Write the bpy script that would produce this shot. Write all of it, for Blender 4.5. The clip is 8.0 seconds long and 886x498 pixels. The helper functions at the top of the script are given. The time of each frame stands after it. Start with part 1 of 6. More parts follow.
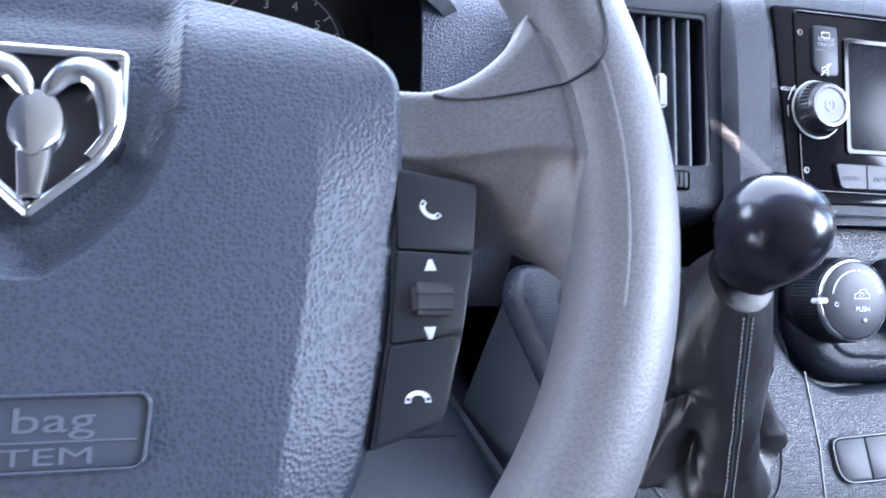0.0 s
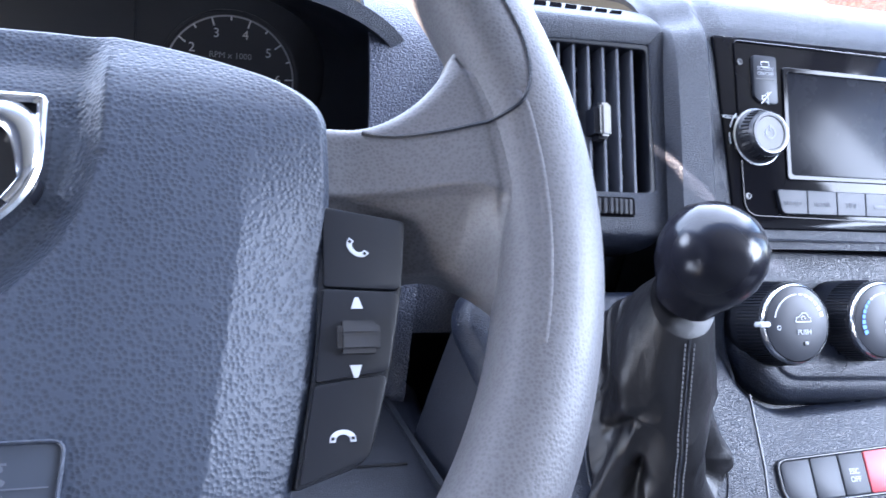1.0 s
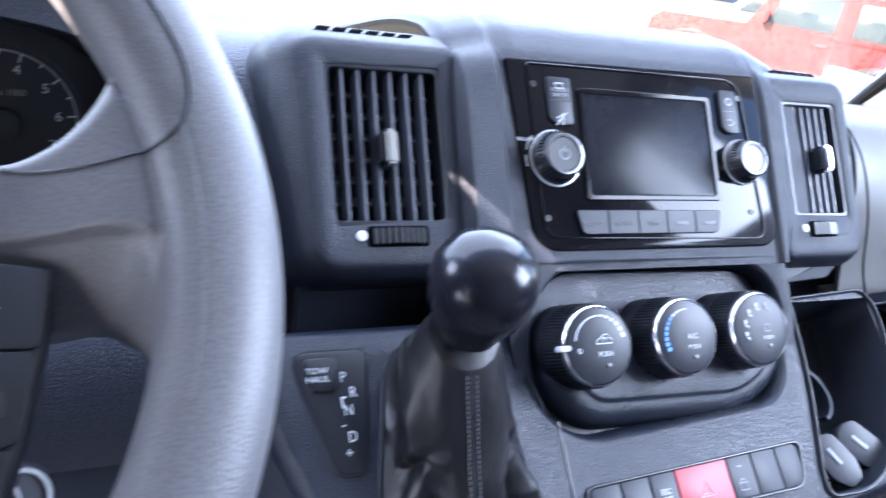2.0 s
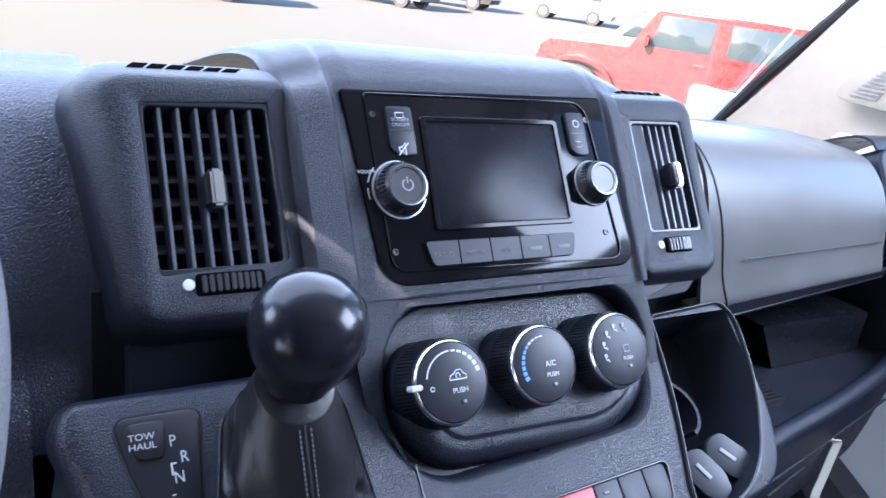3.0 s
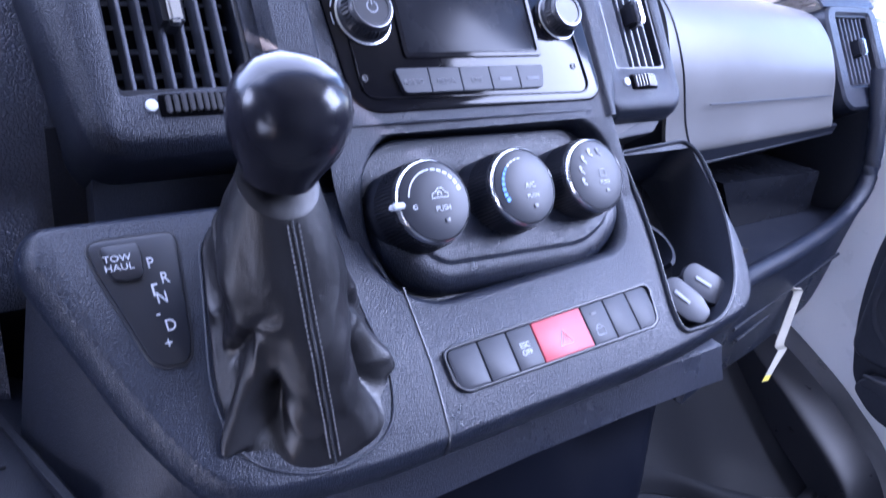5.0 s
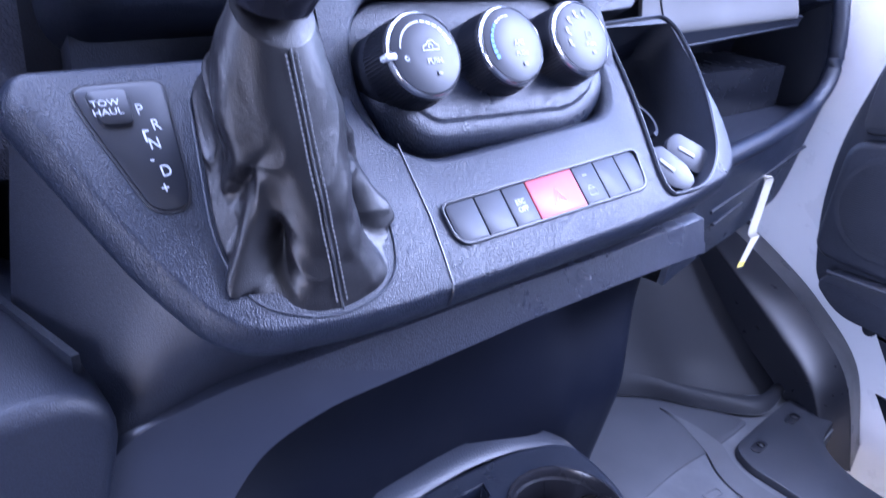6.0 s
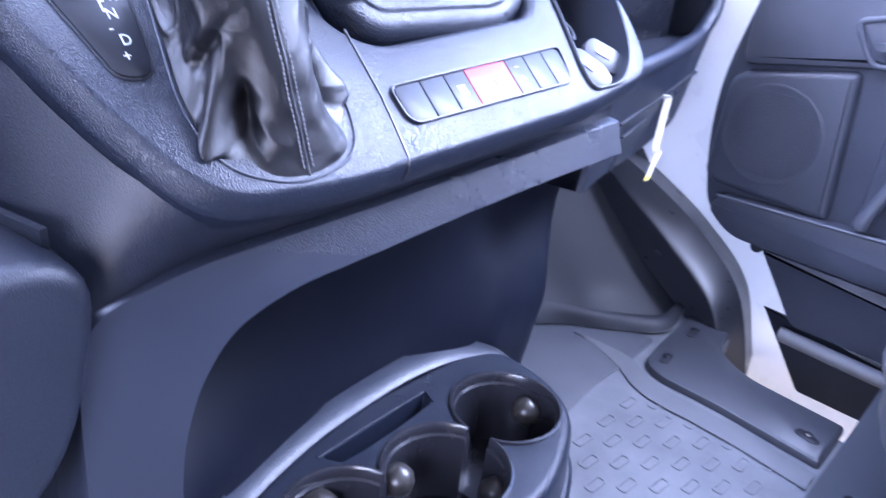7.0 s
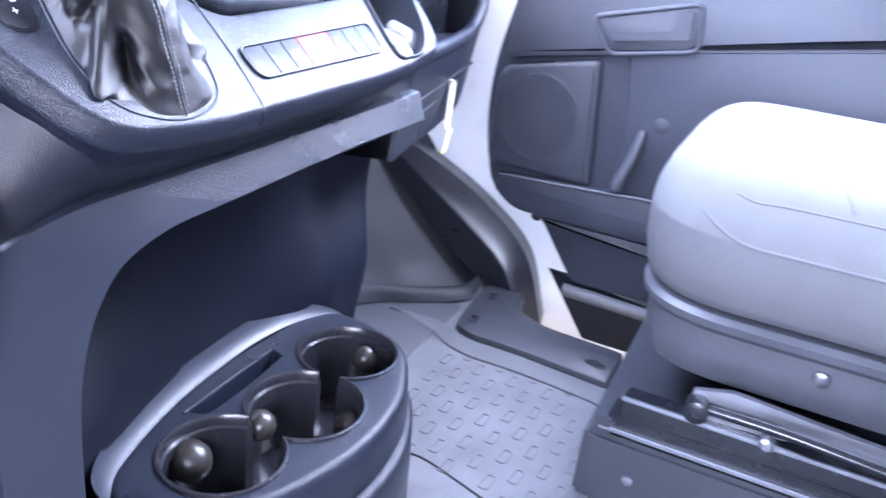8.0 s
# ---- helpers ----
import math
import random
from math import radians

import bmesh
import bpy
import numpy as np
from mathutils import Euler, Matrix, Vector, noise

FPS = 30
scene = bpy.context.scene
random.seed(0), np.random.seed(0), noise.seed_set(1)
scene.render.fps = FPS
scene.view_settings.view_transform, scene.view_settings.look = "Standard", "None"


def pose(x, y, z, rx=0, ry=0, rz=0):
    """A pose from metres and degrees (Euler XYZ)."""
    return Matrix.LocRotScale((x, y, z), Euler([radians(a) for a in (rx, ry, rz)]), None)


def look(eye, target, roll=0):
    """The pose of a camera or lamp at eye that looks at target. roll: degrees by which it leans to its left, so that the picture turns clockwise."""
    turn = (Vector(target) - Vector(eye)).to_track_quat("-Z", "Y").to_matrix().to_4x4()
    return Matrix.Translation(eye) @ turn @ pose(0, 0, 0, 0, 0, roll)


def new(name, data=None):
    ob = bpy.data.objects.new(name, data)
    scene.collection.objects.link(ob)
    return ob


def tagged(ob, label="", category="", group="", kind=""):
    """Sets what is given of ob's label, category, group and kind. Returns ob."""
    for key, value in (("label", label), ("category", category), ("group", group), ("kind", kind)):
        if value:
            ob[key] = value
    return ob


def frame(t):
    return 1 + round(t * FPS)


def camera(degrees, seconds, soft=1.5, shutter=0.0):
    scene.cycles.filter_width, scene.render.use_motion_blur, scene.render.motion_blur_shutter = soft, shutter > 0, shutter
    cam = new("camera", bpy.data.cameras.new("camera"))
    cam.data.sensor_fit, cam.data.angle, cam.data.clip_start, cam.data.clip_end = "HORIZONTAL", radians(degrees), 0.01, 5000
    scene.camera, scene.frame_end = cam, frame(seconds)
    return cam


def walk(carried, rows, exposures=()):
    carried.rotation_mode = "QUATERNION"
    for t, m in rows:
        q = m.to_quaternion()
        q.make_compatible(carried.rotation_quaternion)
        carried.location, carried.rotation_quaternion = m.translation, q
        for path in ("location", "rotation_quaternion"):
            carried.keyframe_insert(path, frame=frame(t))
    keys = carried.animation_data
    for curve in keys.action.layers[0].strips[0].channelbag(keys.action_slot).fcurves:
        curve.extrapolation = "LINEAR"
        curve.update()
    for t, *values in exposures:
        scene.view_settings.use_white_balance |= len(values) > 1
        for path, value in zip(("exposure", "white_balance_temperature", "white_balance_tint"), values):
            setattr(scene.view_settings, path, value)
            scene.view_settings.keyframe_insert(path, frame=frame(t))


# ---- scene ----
from mathutils.bvhtree import BVHTree
from mathutils.geometry import tessellate_polygon
cam = camera(59.2, 8.0, shutter=0.5)
PATH = [
    (0, (0.058, 0.109, 0.799), (0.583, 1.789, -0.151), 9.5),
    (0.5, (0.07, 0.108, 0.808), (0.613, 1.796, -0.119), 9.7),
    (1, (0.071, 0.107, 0.807), (0.665, 1.793, -0.09), 9.9),
    (1.5, (0.093, 0.105, 0.812), (0.779, 1.779, -0.039), 10.0),
    (2, (0.147, 0.106, 0.809), (0.96, 1.755, 0.02), 9.7),
    (3.5, (0.195, 0.108, 0.811), (1.262, 1.661, 0.14), 7.5),
    (4, (0.195, 0.104, 0.789), (1.281, 1.635, 0.097), 6.9),
    (5.5, (0.16, 0.098, 0.704), (1.311, 1.507, -0.127), 5.6),
    (6, (0.149, 0.095, 0.676), (1.342, 1.441, -0.199), 5.4),
    (6.5, (0.131, 0.092, 0.65), (1.393, 1.355, -0.251), 5.6),
    (7, (0.096, 0.084, 0.629), (1.475, 1.223, -0.267), 6.1),
    (7.5, (0.052, 0.056, 0.612), (1.585, 1.025, -0.231), 6.3),
    (8, (-0.016, 0.051, 0.602), (1.683, 0.768, -0.172), 7.0),
]
LIGHT = [(0.0, 4.44, 5900, 20), (2.0, 4.09, 5850, 20), (3.5, 3.54, 5650, 20), (4.0, 3.59, 5550, 23), (5.5, 4.34, 5350, 37), (6.5, 4.89, 5150, 37), (7.0, 5.19, 5400, 34), (7.5, 5.44, 5700, 30), (8.0, 5.39, 5850, 28)]
walk(cam, [(t, look(eye, target, roll)) for t, eye, target, roll in PATH], LIGHT)

# ---- world, sun, exposure ----
SUN_AZ, SUN_EL = 250.0, 25.0     # degrees: from +y clockwise, above the horizon
world = bpy.data.worlds.new("sky")
scene.world = world
world.use_nodes = True
wn = world.node_tree.nodes
wl = world.node_tree.links
sky = wn.new("ShaderNodeTexSky")
sky.sky_type = "NISHITA"
sky.sun_disc = False
sky.sun_elevation = radians(SUN_EL)
sky.sun_rotation = radians(SUN_AZ)
wl.new(sky.outputs["Color"], wn["Background"].inputs["Color"])
wn["Background"].inputs["Strength"].default_value = 0.068
sun_data = bpy.data.lights.new("sun", "SUN")
sun_data.energy = 5.0
sun_data.angle = radians(0.5)
sun_data.color = (1.0, 0.82, 0.60)
sun = new("sun", sun_data)
az, el = radians(SUN_AZ), radians(SUN_EL)
sun.matrix_world = look((0, 0, 20), Vector((0, 0, 20)) - Vector((math.sin(az) * math.cos(el), math.cos(az) * math.cos(el), math.sin(el))))


def window_light(name, x, y, z, toward, w, h, power, spread=180.0):
    """The sky's light in an opening, or fill added at one."""
    data = bpy.data.lights.new(name, "AREA")
    data.shape, data.size, data.size_y, data.energy, data.color = "RECTANGLE", w, h, power, (0.78, 0.89, 1.0)
    data.spread = radians(spread)
    ob = new(name, data)
    ob.matrix_world = look((x, y, z), toward)
    return ob


window_light("windscreen_light", 0.47, 0.86, 1.20, (0.47, 0.25, 0.70), 1.6, 0.80, 2.09)
window_light("side_window_light", 1.345, -0.06, 1.165, (0.50, -0.02, 0.80), 0.58, 0.58, 2.36)
# Two fill lamps added at unseen openings on the driver's side.
window_light("quarter_fill_light", -0.415, 0.64, 0.93, (0.3, 0.25, 0.6), 0.30, 0.28, 0.36)
window_light("doorway_fill_light", -0.43, -0.02, 0.54, (0.90, -0.22, 0.30), 0.54, 0.50, 0.40, 110.0)

# ---- materials ----


def mat(name, base, rough=0.5, metal=0.0, grain=0.0, strength=0.3, kind="noise", vary=0.25, second=None, spec=0.5, coat=0.0):
    """A surface: base colour, mottled at two scales, with a grain of that size in metres as relief."""
    m = bpy.data.materials.new(name)
    m.use_nodes = True
    nt = m.node_tree
    b = nt.nodes["Principled BSDF"]
    b.inputs["Roughness"].default_value = rough
    b.inputs["Metallic"].default_value = metal
    b.inputs["Specular IOR Level"].default_value = spec
    b.inputs["Coat Weight"].default_value = coat
    b.inputs["Coat Roughness"].default_value = 0.08
    co = nt.nodes.new("ShaderNodeTexCoord")
    big = nt.nodes.new("ShaderNodeTexNoise")
    big.inputs["Scale"].default_value = 14.0
    big.inputs["Detail"].default_value = 6.0
    big.inputs["Roughness"].default_value = 0.65
    nt.links.new(co.outputs["Object"], big.inputs["Vector"])
    ramp = nt.nodes.new("ShaderNodeMix")
    ramp.data_type = "RGBA"
    lo = [c * (1 - vary) for c in base]
    hi = [min(1, c * (1 + vary)) for c in (second or base)]
    ramp.inputs["A"].default_value = (*lo, 1)
    ramp.inputs["B"].default_value = (*hi, 1)
    nt.links.new(big.outputs["Fac"], ramp.inputs["Factor"])
    nt.links.new(ramp.outputs["Result"], b.inputs["Base Color"])
    rr = nt.nodes.new("ShaderNodeMapRange")
    rr.inputs["From Min"].default_value, rr.inputs["From Max"].default_value = 0.3, 0.7
    rr.inputs["To Min"].default_value, rr.inputs["To Max"].default_value = max(0.02, rough - 0.07), min(1, rough + 0.07)
    nt.links.new(big.outputs["Fac"], rr.inputs["Value"])
    nt.links.new(rr.outputs["Result"], b.inputs["Roughness"])
    if grain:
        bump = nt.nodes.new("ShaderNodeBump")
        bump.inputs["Strength"].default_value = strength
        bump.inputs["Distance"].default_value = grain * {"cast": 0.30, "pebble": 0.24}.get(kind, 0.22)
        if kind in ("hide", "pebble", "cast"):
            # hide: cells parted by creases; pebble: even small pits; cast: irregular crisp grain
            tex = nt.nodes.new("ShaderNodeTexVoronoi")
            tex.feature = "DISTANCE_TO_EDGE" if kind == "hide" else "F1"
            tex.inputs["Scale"].default_value = 1 / grain
            tex.inputs["Randomness"].default_value = 0.9 if kind == "pebble" else 1.0
            warp = nt.nodes.new("ShaderNodeTexNoise")
            warp.inputs["Scale"].default_value = 0.5 / grain
            warp.inputs["Detail"].default_value = 3.0
            add = nt.nodes.new("ShaderNodeMix")
            add.data_type = "VECTOR"
            add.inputs["Factor"].default_value = grain * {"pebble": 0.1, "cast": 0.6}.get(kind, 1.6)
            nt.links.new(co.outputs["Object"], warp.inputs["Vector"])
            nt.links.new(co.outputs["Object"], add.inputs["A"])
            nt.links.new(warp.outputs["Color"], add.inputs["B"])
            nt.links.new(add.outputs["Result"], tex.inputs["Vector"])
            clamp = nt.nodes.new("ShaderNodeMapRange")
            clamp.inputs["From Max"].default_value = {"hide": 0.22, "pebble": 0.68, "cast": 0.7}[kind]
            clamp.inputs["To Min"].default_value = 1.0 if kind == "cast" else 0.0
            clamp.inputs["To Max"].default_value = 0.0 if kind == "cast" else 1.0
            nt.links.new(tex.outputs["Distance"], clamp.inputs["Value"])
            fine = nt.nodes.new("ShaderNodeMath")
            fine.operation = "MULTIPLY_ADD"
            fine.inputs[1].default_value = {"hide": 0.45, "pebble": 0.15, "cast": 0.75}[kind]
            speck = nt.nodes.new("ShaderNodeTexNoise")
            speck.inputs["Scale"].default_value = 1.6 / grain
            nt.links.new(co.outputs["Object"], speck.inputs["Vector"])
            nt.links.new(speck.outputs["Fac"], fine.inputs[0])
            nt.links.new(clamp.outputs["Result"], fine.inputs[2])
            nt.links.new(fine.outputs["Value"], bump.inputs["Height"])
            # shade in the pits is put into the colour: pits darker, raised grain lighter
            pit_shade = nt.nodes.new("ShaderNodeMapRange")
            pit_shade.inputs["From Min"].default_value, pit_shade.inputs["From Max"].default_value = 0.1, 1.1
            pit_shade.inputs["To Min"].default_value, pit_shade.inputs["To Max"].default_value = {"hide": (0.80, 1.10), "pebble": (0.70, 1.09), "cast": (0.55, 1.30)}[kind]
            nt.links.new(fine.outputs["Value"], pit_shade.inputs["Value"])
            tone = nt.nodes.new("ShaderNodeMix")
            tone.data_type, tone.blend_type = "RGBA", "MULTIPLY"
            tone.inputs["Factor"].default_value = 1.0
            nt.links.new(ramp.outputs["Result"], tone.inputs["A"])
            nt.links.new(pit_shade.outputs["Result"], tone.inputs["B"])
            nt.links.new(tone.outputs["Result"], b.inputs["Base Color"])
        else:
            tex = nt.nodes.new("ShaderNodeTexNoise")
            tex.inputs["Scale"].default_value = 1 / grain
            tex.inputs["Detail"].default_value = 2.0
            nt.links.new(co.outputs["Object"], tex.inputs["Vector"])
            nt.links.new(tex.outputs["Fac"], bump.inputs["Height"])
        nt.links.new(bump.outputs["Normal"], b.inputs["Normal"])
    return m


def plain(name, base, rough=0.5, metal=0.0, emit=0.0):
    m = bpy.data.materials.new(name)
    m.use_nodes = True
    b = m.node_tree.nodes["Principled BSDF"]
    b.inputs["Base Color"].default_value = (*base, 1)
    b.inputs["Roughness"].default_value = rough
    b.inputs["Metallic"].default_value = metal
    return m


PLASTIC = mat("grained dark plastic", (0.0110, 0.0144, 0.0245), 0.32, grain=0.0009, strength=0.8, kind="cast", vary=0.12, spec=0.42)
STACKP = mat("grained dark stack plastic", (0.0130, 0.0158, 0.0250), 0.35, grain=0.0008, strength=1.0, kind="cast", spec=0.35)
# Darker copy of the plastic; shade low on the dash is in its colour.
SHADEP = mat("plastic darkened for shaded places", (0.0080, 0.0105, 0.0190), 0.5, grain=0.0009, strength=0.4, kind="cast")
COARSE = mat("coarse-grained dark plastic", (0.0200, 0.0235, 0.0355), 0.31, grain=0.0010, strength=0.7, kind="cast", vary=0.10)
# Lighter copy of the grained plastic: light on the upturned cove, in its colour.
COVEM = mat("grained plastic lightened for cove light", (0.030, 0.035, 0.048), 0.42, grain=0.0016, strength=1.0, vary=0.4)
COLUMN = mat("faintly stained dark plastic", (0.0190, 0.0225, 0.0345), 0.36, grain=0.0009, strength=0.15, vary=0.22)
FACE = mat("satin dial face", (0.014, 0.016, 0.023), 0.42, vary=0.2, spec=0.35)
PLASTIC_D = mat("black plastic", (0.0110, 0.0135, 0.0210), 0.42, grain=0.0009, strength=0.5, kind="cast")
SMOOTH = mat("satin black plastic", (0.0110, 0.0125, 0.0180), 0.34, grain=0.0006, strength=0.06)
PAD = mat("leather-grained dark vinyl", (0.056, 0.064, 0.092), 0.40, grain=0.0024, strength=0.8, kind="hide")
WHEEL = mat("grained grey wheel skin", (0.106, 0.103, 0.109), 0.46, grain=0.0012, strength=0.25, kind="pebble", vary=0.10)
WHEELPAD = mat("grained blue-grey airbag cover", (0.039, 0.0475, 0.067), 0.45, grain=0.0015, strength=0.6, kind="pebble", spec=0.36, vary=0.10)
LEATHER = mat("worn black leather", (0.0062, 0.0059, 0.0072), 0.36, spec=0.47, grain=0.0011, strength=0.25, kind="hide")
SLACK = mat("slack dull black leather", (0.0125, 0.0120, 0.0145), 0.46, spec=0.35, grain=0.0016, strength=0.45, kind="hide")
GLOSS = mat("piano black", (0.005, 0.005, 0.007), 0.07, vary=0.1, spec=0.16, coat=0.05)
SCREEN = mat("dark screen glass", (0.008, 0.009, 0.013), 0.26, vary=0.1, spec=0.11)
CHROME = mat("satin chrome", (0.60, 0.61, 0.63), 0.22, metal=1.0, vary=0.05)
DARKCHROME = mat("dark chrome", (0.20, 0.205, 0.22), 0.28, metal=1.0, vary=0.05)
STEEL = mat("bare steel", (0.30, 0.31, 0.34), 0.42, metal=1.0, vary=0.3)
BLACKSTEEL = mat("black painted steel", (0.0085, 0.0095, 0.013), 0.26, grain=0.004, strength=0.1)
WHITE = plain("white print", (0.60, 0.62, 0.66), 0.6)
GREYP = plain("grey print", (0.30, 0.31, 0.34), 0.6)
THREAD = plain("grey thread", (0.13, 0.13, 0.14), 0.8)
BLUEP = plain("blue print", (0.10, 0.30, 0.75), 0.6)
# The window's sheen on the lid is put into this pale base.
LID = mat("smooth dark plastic lightened for sheen", (0.125, 0.123, 0.120), 0.36, grain=0.0008, strength=0.1)
LABEL = mat("smooth blue-grey label", (0.034, 0.041, 0.056), 0.38, vary=0.12)
# Letters share the label's colour; their lit edges are put into a lighter one.
EMBOSS = mat("raised lettering lightened for lit edges", (0.085, 0.095, 0.12), 0.4, vary=0.1)
REDB = mat("red hazard button", (0.42, 0.035, 0.05), 0.45, vary=0.08)
BALL = mat("glossy black knob", (0.010, 0.010, 0.014), 0.19, vary=0.2, spec=0.30)
ROCK = mat("shiny dark rocker", (0.045, 0.046, 0.052), 0.2, vary=0.1)
WELL = mat("smooth shiny black lining", (0.018, 0.018, 0.022), 0.24, vary=0.2)
# Flat black that stands for the shade inside holes.
VOID = mat("black for the shade in holes", (0.004, 0.004, 0.005), 1.0, spec=0.0)
SLAT = mat("satin grey-black vent slat", (0.105, 0.112, 0.135), 0.32, vary=0.15)
BUTTON = mat("grey-black button", (0.016, 0.0185, 0.026), 0.48, vary=0.12, grain=0.0005, strength=0.1, spec=0.35)
DIAL = mat("dial face black", (0.012, 0.013, 0.018), 0.38, vary=0.15)
REARW = mat("dim grey partition", (0.16, 0.16, 0.17), 0.8, grain=0.004, strength=0.3)
HEADL = mat("light grey trim", (0.40, 0.385, 0.345), 0.6, grain=0.0016, strength=0.3)
BODYW = mat("white body paint", (0.74, 0.75, 0.77), 0.3, vary=0.06)
DOORP = mat("dark grey door plastic", (0.036, 0.040, 0.054), 0.45, grain=0.001, strength=0.4, kind="cast")
DOORU = mat("grey door fabric", (0.050, 0.054, 0.068), 0.5, grain=0.003, strength=0.2)
MAT = mat("grey rubber floor", (0.092, 0.096, 0.108), 0.50, vary=0.45, grain=0.0012, strength=0.3, second=(0.136, 0.141, 0.152))
# Base darkened: shade under the dashboard is put into the toe board's colour.
TOE = mat("moulded rubber darkened under the dash", (0.0150, 0.0165, 0.0220), 0.55, vary=0.35, grain=0.0015, strength=0.3, spec=0.3)
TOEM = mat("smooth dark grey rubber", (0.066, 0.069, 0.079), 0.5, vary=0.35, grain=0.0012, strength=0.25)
# Same plastic as the console; the recess's shade is put into its colour.
RECESS = mat("moulded plastic darkened for recess shade", (0.0038, 0.0054, 0.0115), 0.50, vary=0.2, spec=0.22)
KICKM = mat("smooth black moulded plastic", (0.0165, 0.0175, 0.0225), 0.32, vary=0.2, grain=0.0012, strength=0.06)
STOP = mat("dull brown-black rubber", (0.030, 0.027, 0.025), 0.33, vary=0.25, grain=0.0012, strength=0.1)
BOXP = mat("grey-black painted steel", (0.034, 0.037, 0.046), 0.40, vary=0.3, grain=0.003, strength=0.12)
MATE = mat("worn pale grey rubber", (0.098, 0.101, 0.110), 0.5, vary=0.3, grain=0.0012, strength=0.25)
CAPM = mat("grey soft plastic", (0.034, 0.037, 0.047), 0.5, vary=0.12, grain=0.0006, strength=0.1)
SEATC = mat("grey woven seat cloth", (0.125, 0.127, 0.134), 0.85, grain=0.0014, strength=0.5)
SEATS = mat("grey vinyl seat side", (0.098, 0.099, 0.107), 0.6, grain=0.0012, strength=0.3, kind="hide")
PLINTH = mat("grey seat skirt plastic", (0.060, 0.063, 0.074), 0.36, grain=0.001, strength=0.2, kind="cast")
SILLP = mat("dusty dark plastic", (0.034, 0.0365, 0.045), 0.40, grain=0.0012, strength=0.2, vary=0.25)
STRAP = mat("cream webbing", (0.42, 0.40, 0.34), 0.8, grain=0.001, strength=0.4)
YELLOW = plain("yellow tip", (0.7, 0.55, 0.05), 0.6)
RUBBER = mat("black rubber", (0.012, 0.012, 0.014), 0.6)
ASPHALT = mat("sunlit asphalt", (0.070, 0.0735, 0.062), 0.9, grain=0.03, strength=0.4, vary=0.15)
CARRED = mat("red car paint", (0.062, 0.0040, 0.0055), 0.28, vary=0.06, coat=0.3)
CARGREY = mat("grey car paint", (0.11, 0.115, 0.125), 0.3, vary=0.06, coat=0.3)
CARWHITE = mat("white car paint", (0.40, 0.40, 0.40), 0.3, vary=0.05, coat=0.3)
CARBLACK = mat("black car paint", (0.012, 0.012, 0.014), 0.25, vary=0.1, coat=0.5)
CARGLASS = mat("tinted car glass", (0.02, 0.03, 0.035), 0.08, vary=0.1)
TYRE = mat("tyre rubber", (0.02, 0.02, 0.021), 0.85)


glass = bpy.data.materials.new("clear glass")
glass.use_nodes = True
gnt = glass.node_tree
gt = gnt.nodes.new("ShaderNodeBsdfTransparent")
gg = gnt.nodes.new("ShaderNodeBsdfGlossy")
gg.inputs["Roughness"].default_value = 0.02
gf = gnt.nodes.new("ShaderNodeFresnel")
gf.inputs["IOR"].default_value = 1.3
gm = gnt.nodes.new("ShaderNodeMixShader")
gnt.links.new(gf.outputs["Fac"], gm.inputs["Fac"])
gnt.links.new(gt.outputs["BSDF"], gm.inputs[1])
gnt.links.new(gg.outputs["BSDF"], gm.inputs[2])
gnt.links.new(gm.outputs["Shader"], gnt.nodes["Material Output"].inputs["Surface"])

# ---- building helpers ----


def plane_frame(x, y, z, vy, vz):
    """A frame on a face of the dash: u is the van's right, v runs up the face, h stands out of it."""
    v = Vector((0, vy, vz)).normalized()
    n = Vector((1, 0, 0)).cross(v)
    return Matrix(((1, v.x, n.x, x), (0, v.y, n.y, y), (0, v.z, n.z, z), (0, 0, 0, 1)))


STACK = plane_frame(0.508, 0.509, 0.632, 0.55, 0.835)
CONSOLE = plane_frame(0.508, 0.396, 0.5035, 0.747, 0.665)
WHEELF = plane_frame(0.007, 0.329, 0.698, 0.7071, 0.7071)


def thing(name, label, category, m=None, group="", kind=""):
    ob = new(name)
    ob.empty_display_size = 0.05
    ob.matrix_world = m or Matrix()
    return tagged(ob, label, category, group, kind)


def part(name, bm, material, parent, label="", smooth=40):
    bmesh.ops.recalc_face_normals(bm, faces=bm.faces)
    me = bpy.data.meshes.new(name)
    bm.to_mesh(me)
    bm.free()
    me.materials.append(material)
    if smooth:
        me.shade_smooth()
        me.set_sharp_from_angle(angle=radians(smooth))
    ob = new(name, me)
    ob.parent = parent
    if label:
        tagged(ob, label)
    return ob


def solo(name, bm, material, label, category, m=None, group="", kind="", smooth=40):
    ob = part(name, bm, material, None, "", smooth)
    if m:
        ob.matrix_world = m
    return tagged(ob, label, category, group, kind)


def rrect(cx, cy, w, h, r, n=5):
    pts = []
    for k, (sx, sy) in enumerate(((1, 1), (-1, 1), (-1, -1), (1, -1))):
        for i in range(n + 1):
            a = math.pi / 2 * (k + i / n)
            pts.append((cx + sx * (w / 2 - r) + r * math.cos(a), cy + sy * (h / 2 - r) + r * math.sin(a)))
    return pts


def rounded(poly, r, n=5):
    """A polygon with its corners rounded; r is one radius or one a corner."""
    out = []
    k = len(poly)
    for i, p in enumerate(poly):
        rad = r[i] if isinstance(r, (list, tuple)) else r
        p = Vector(p)
        a, b = (Vector(poly[i - 1]) - p), (Vector(poly[(i + 1) % k]) - p)
        d = min(rad, a.length * 0.49, b.length * 0.49)
        a, b = p + a.normalized() * d, p + b.normalized() * d
        for j in range(n + 1):
            t = j / n
            q = a * (1 - t) ** 2 + p * 2 * t * (1 - t) + b * t * t
            out.append((q.x, q.y))
    return out


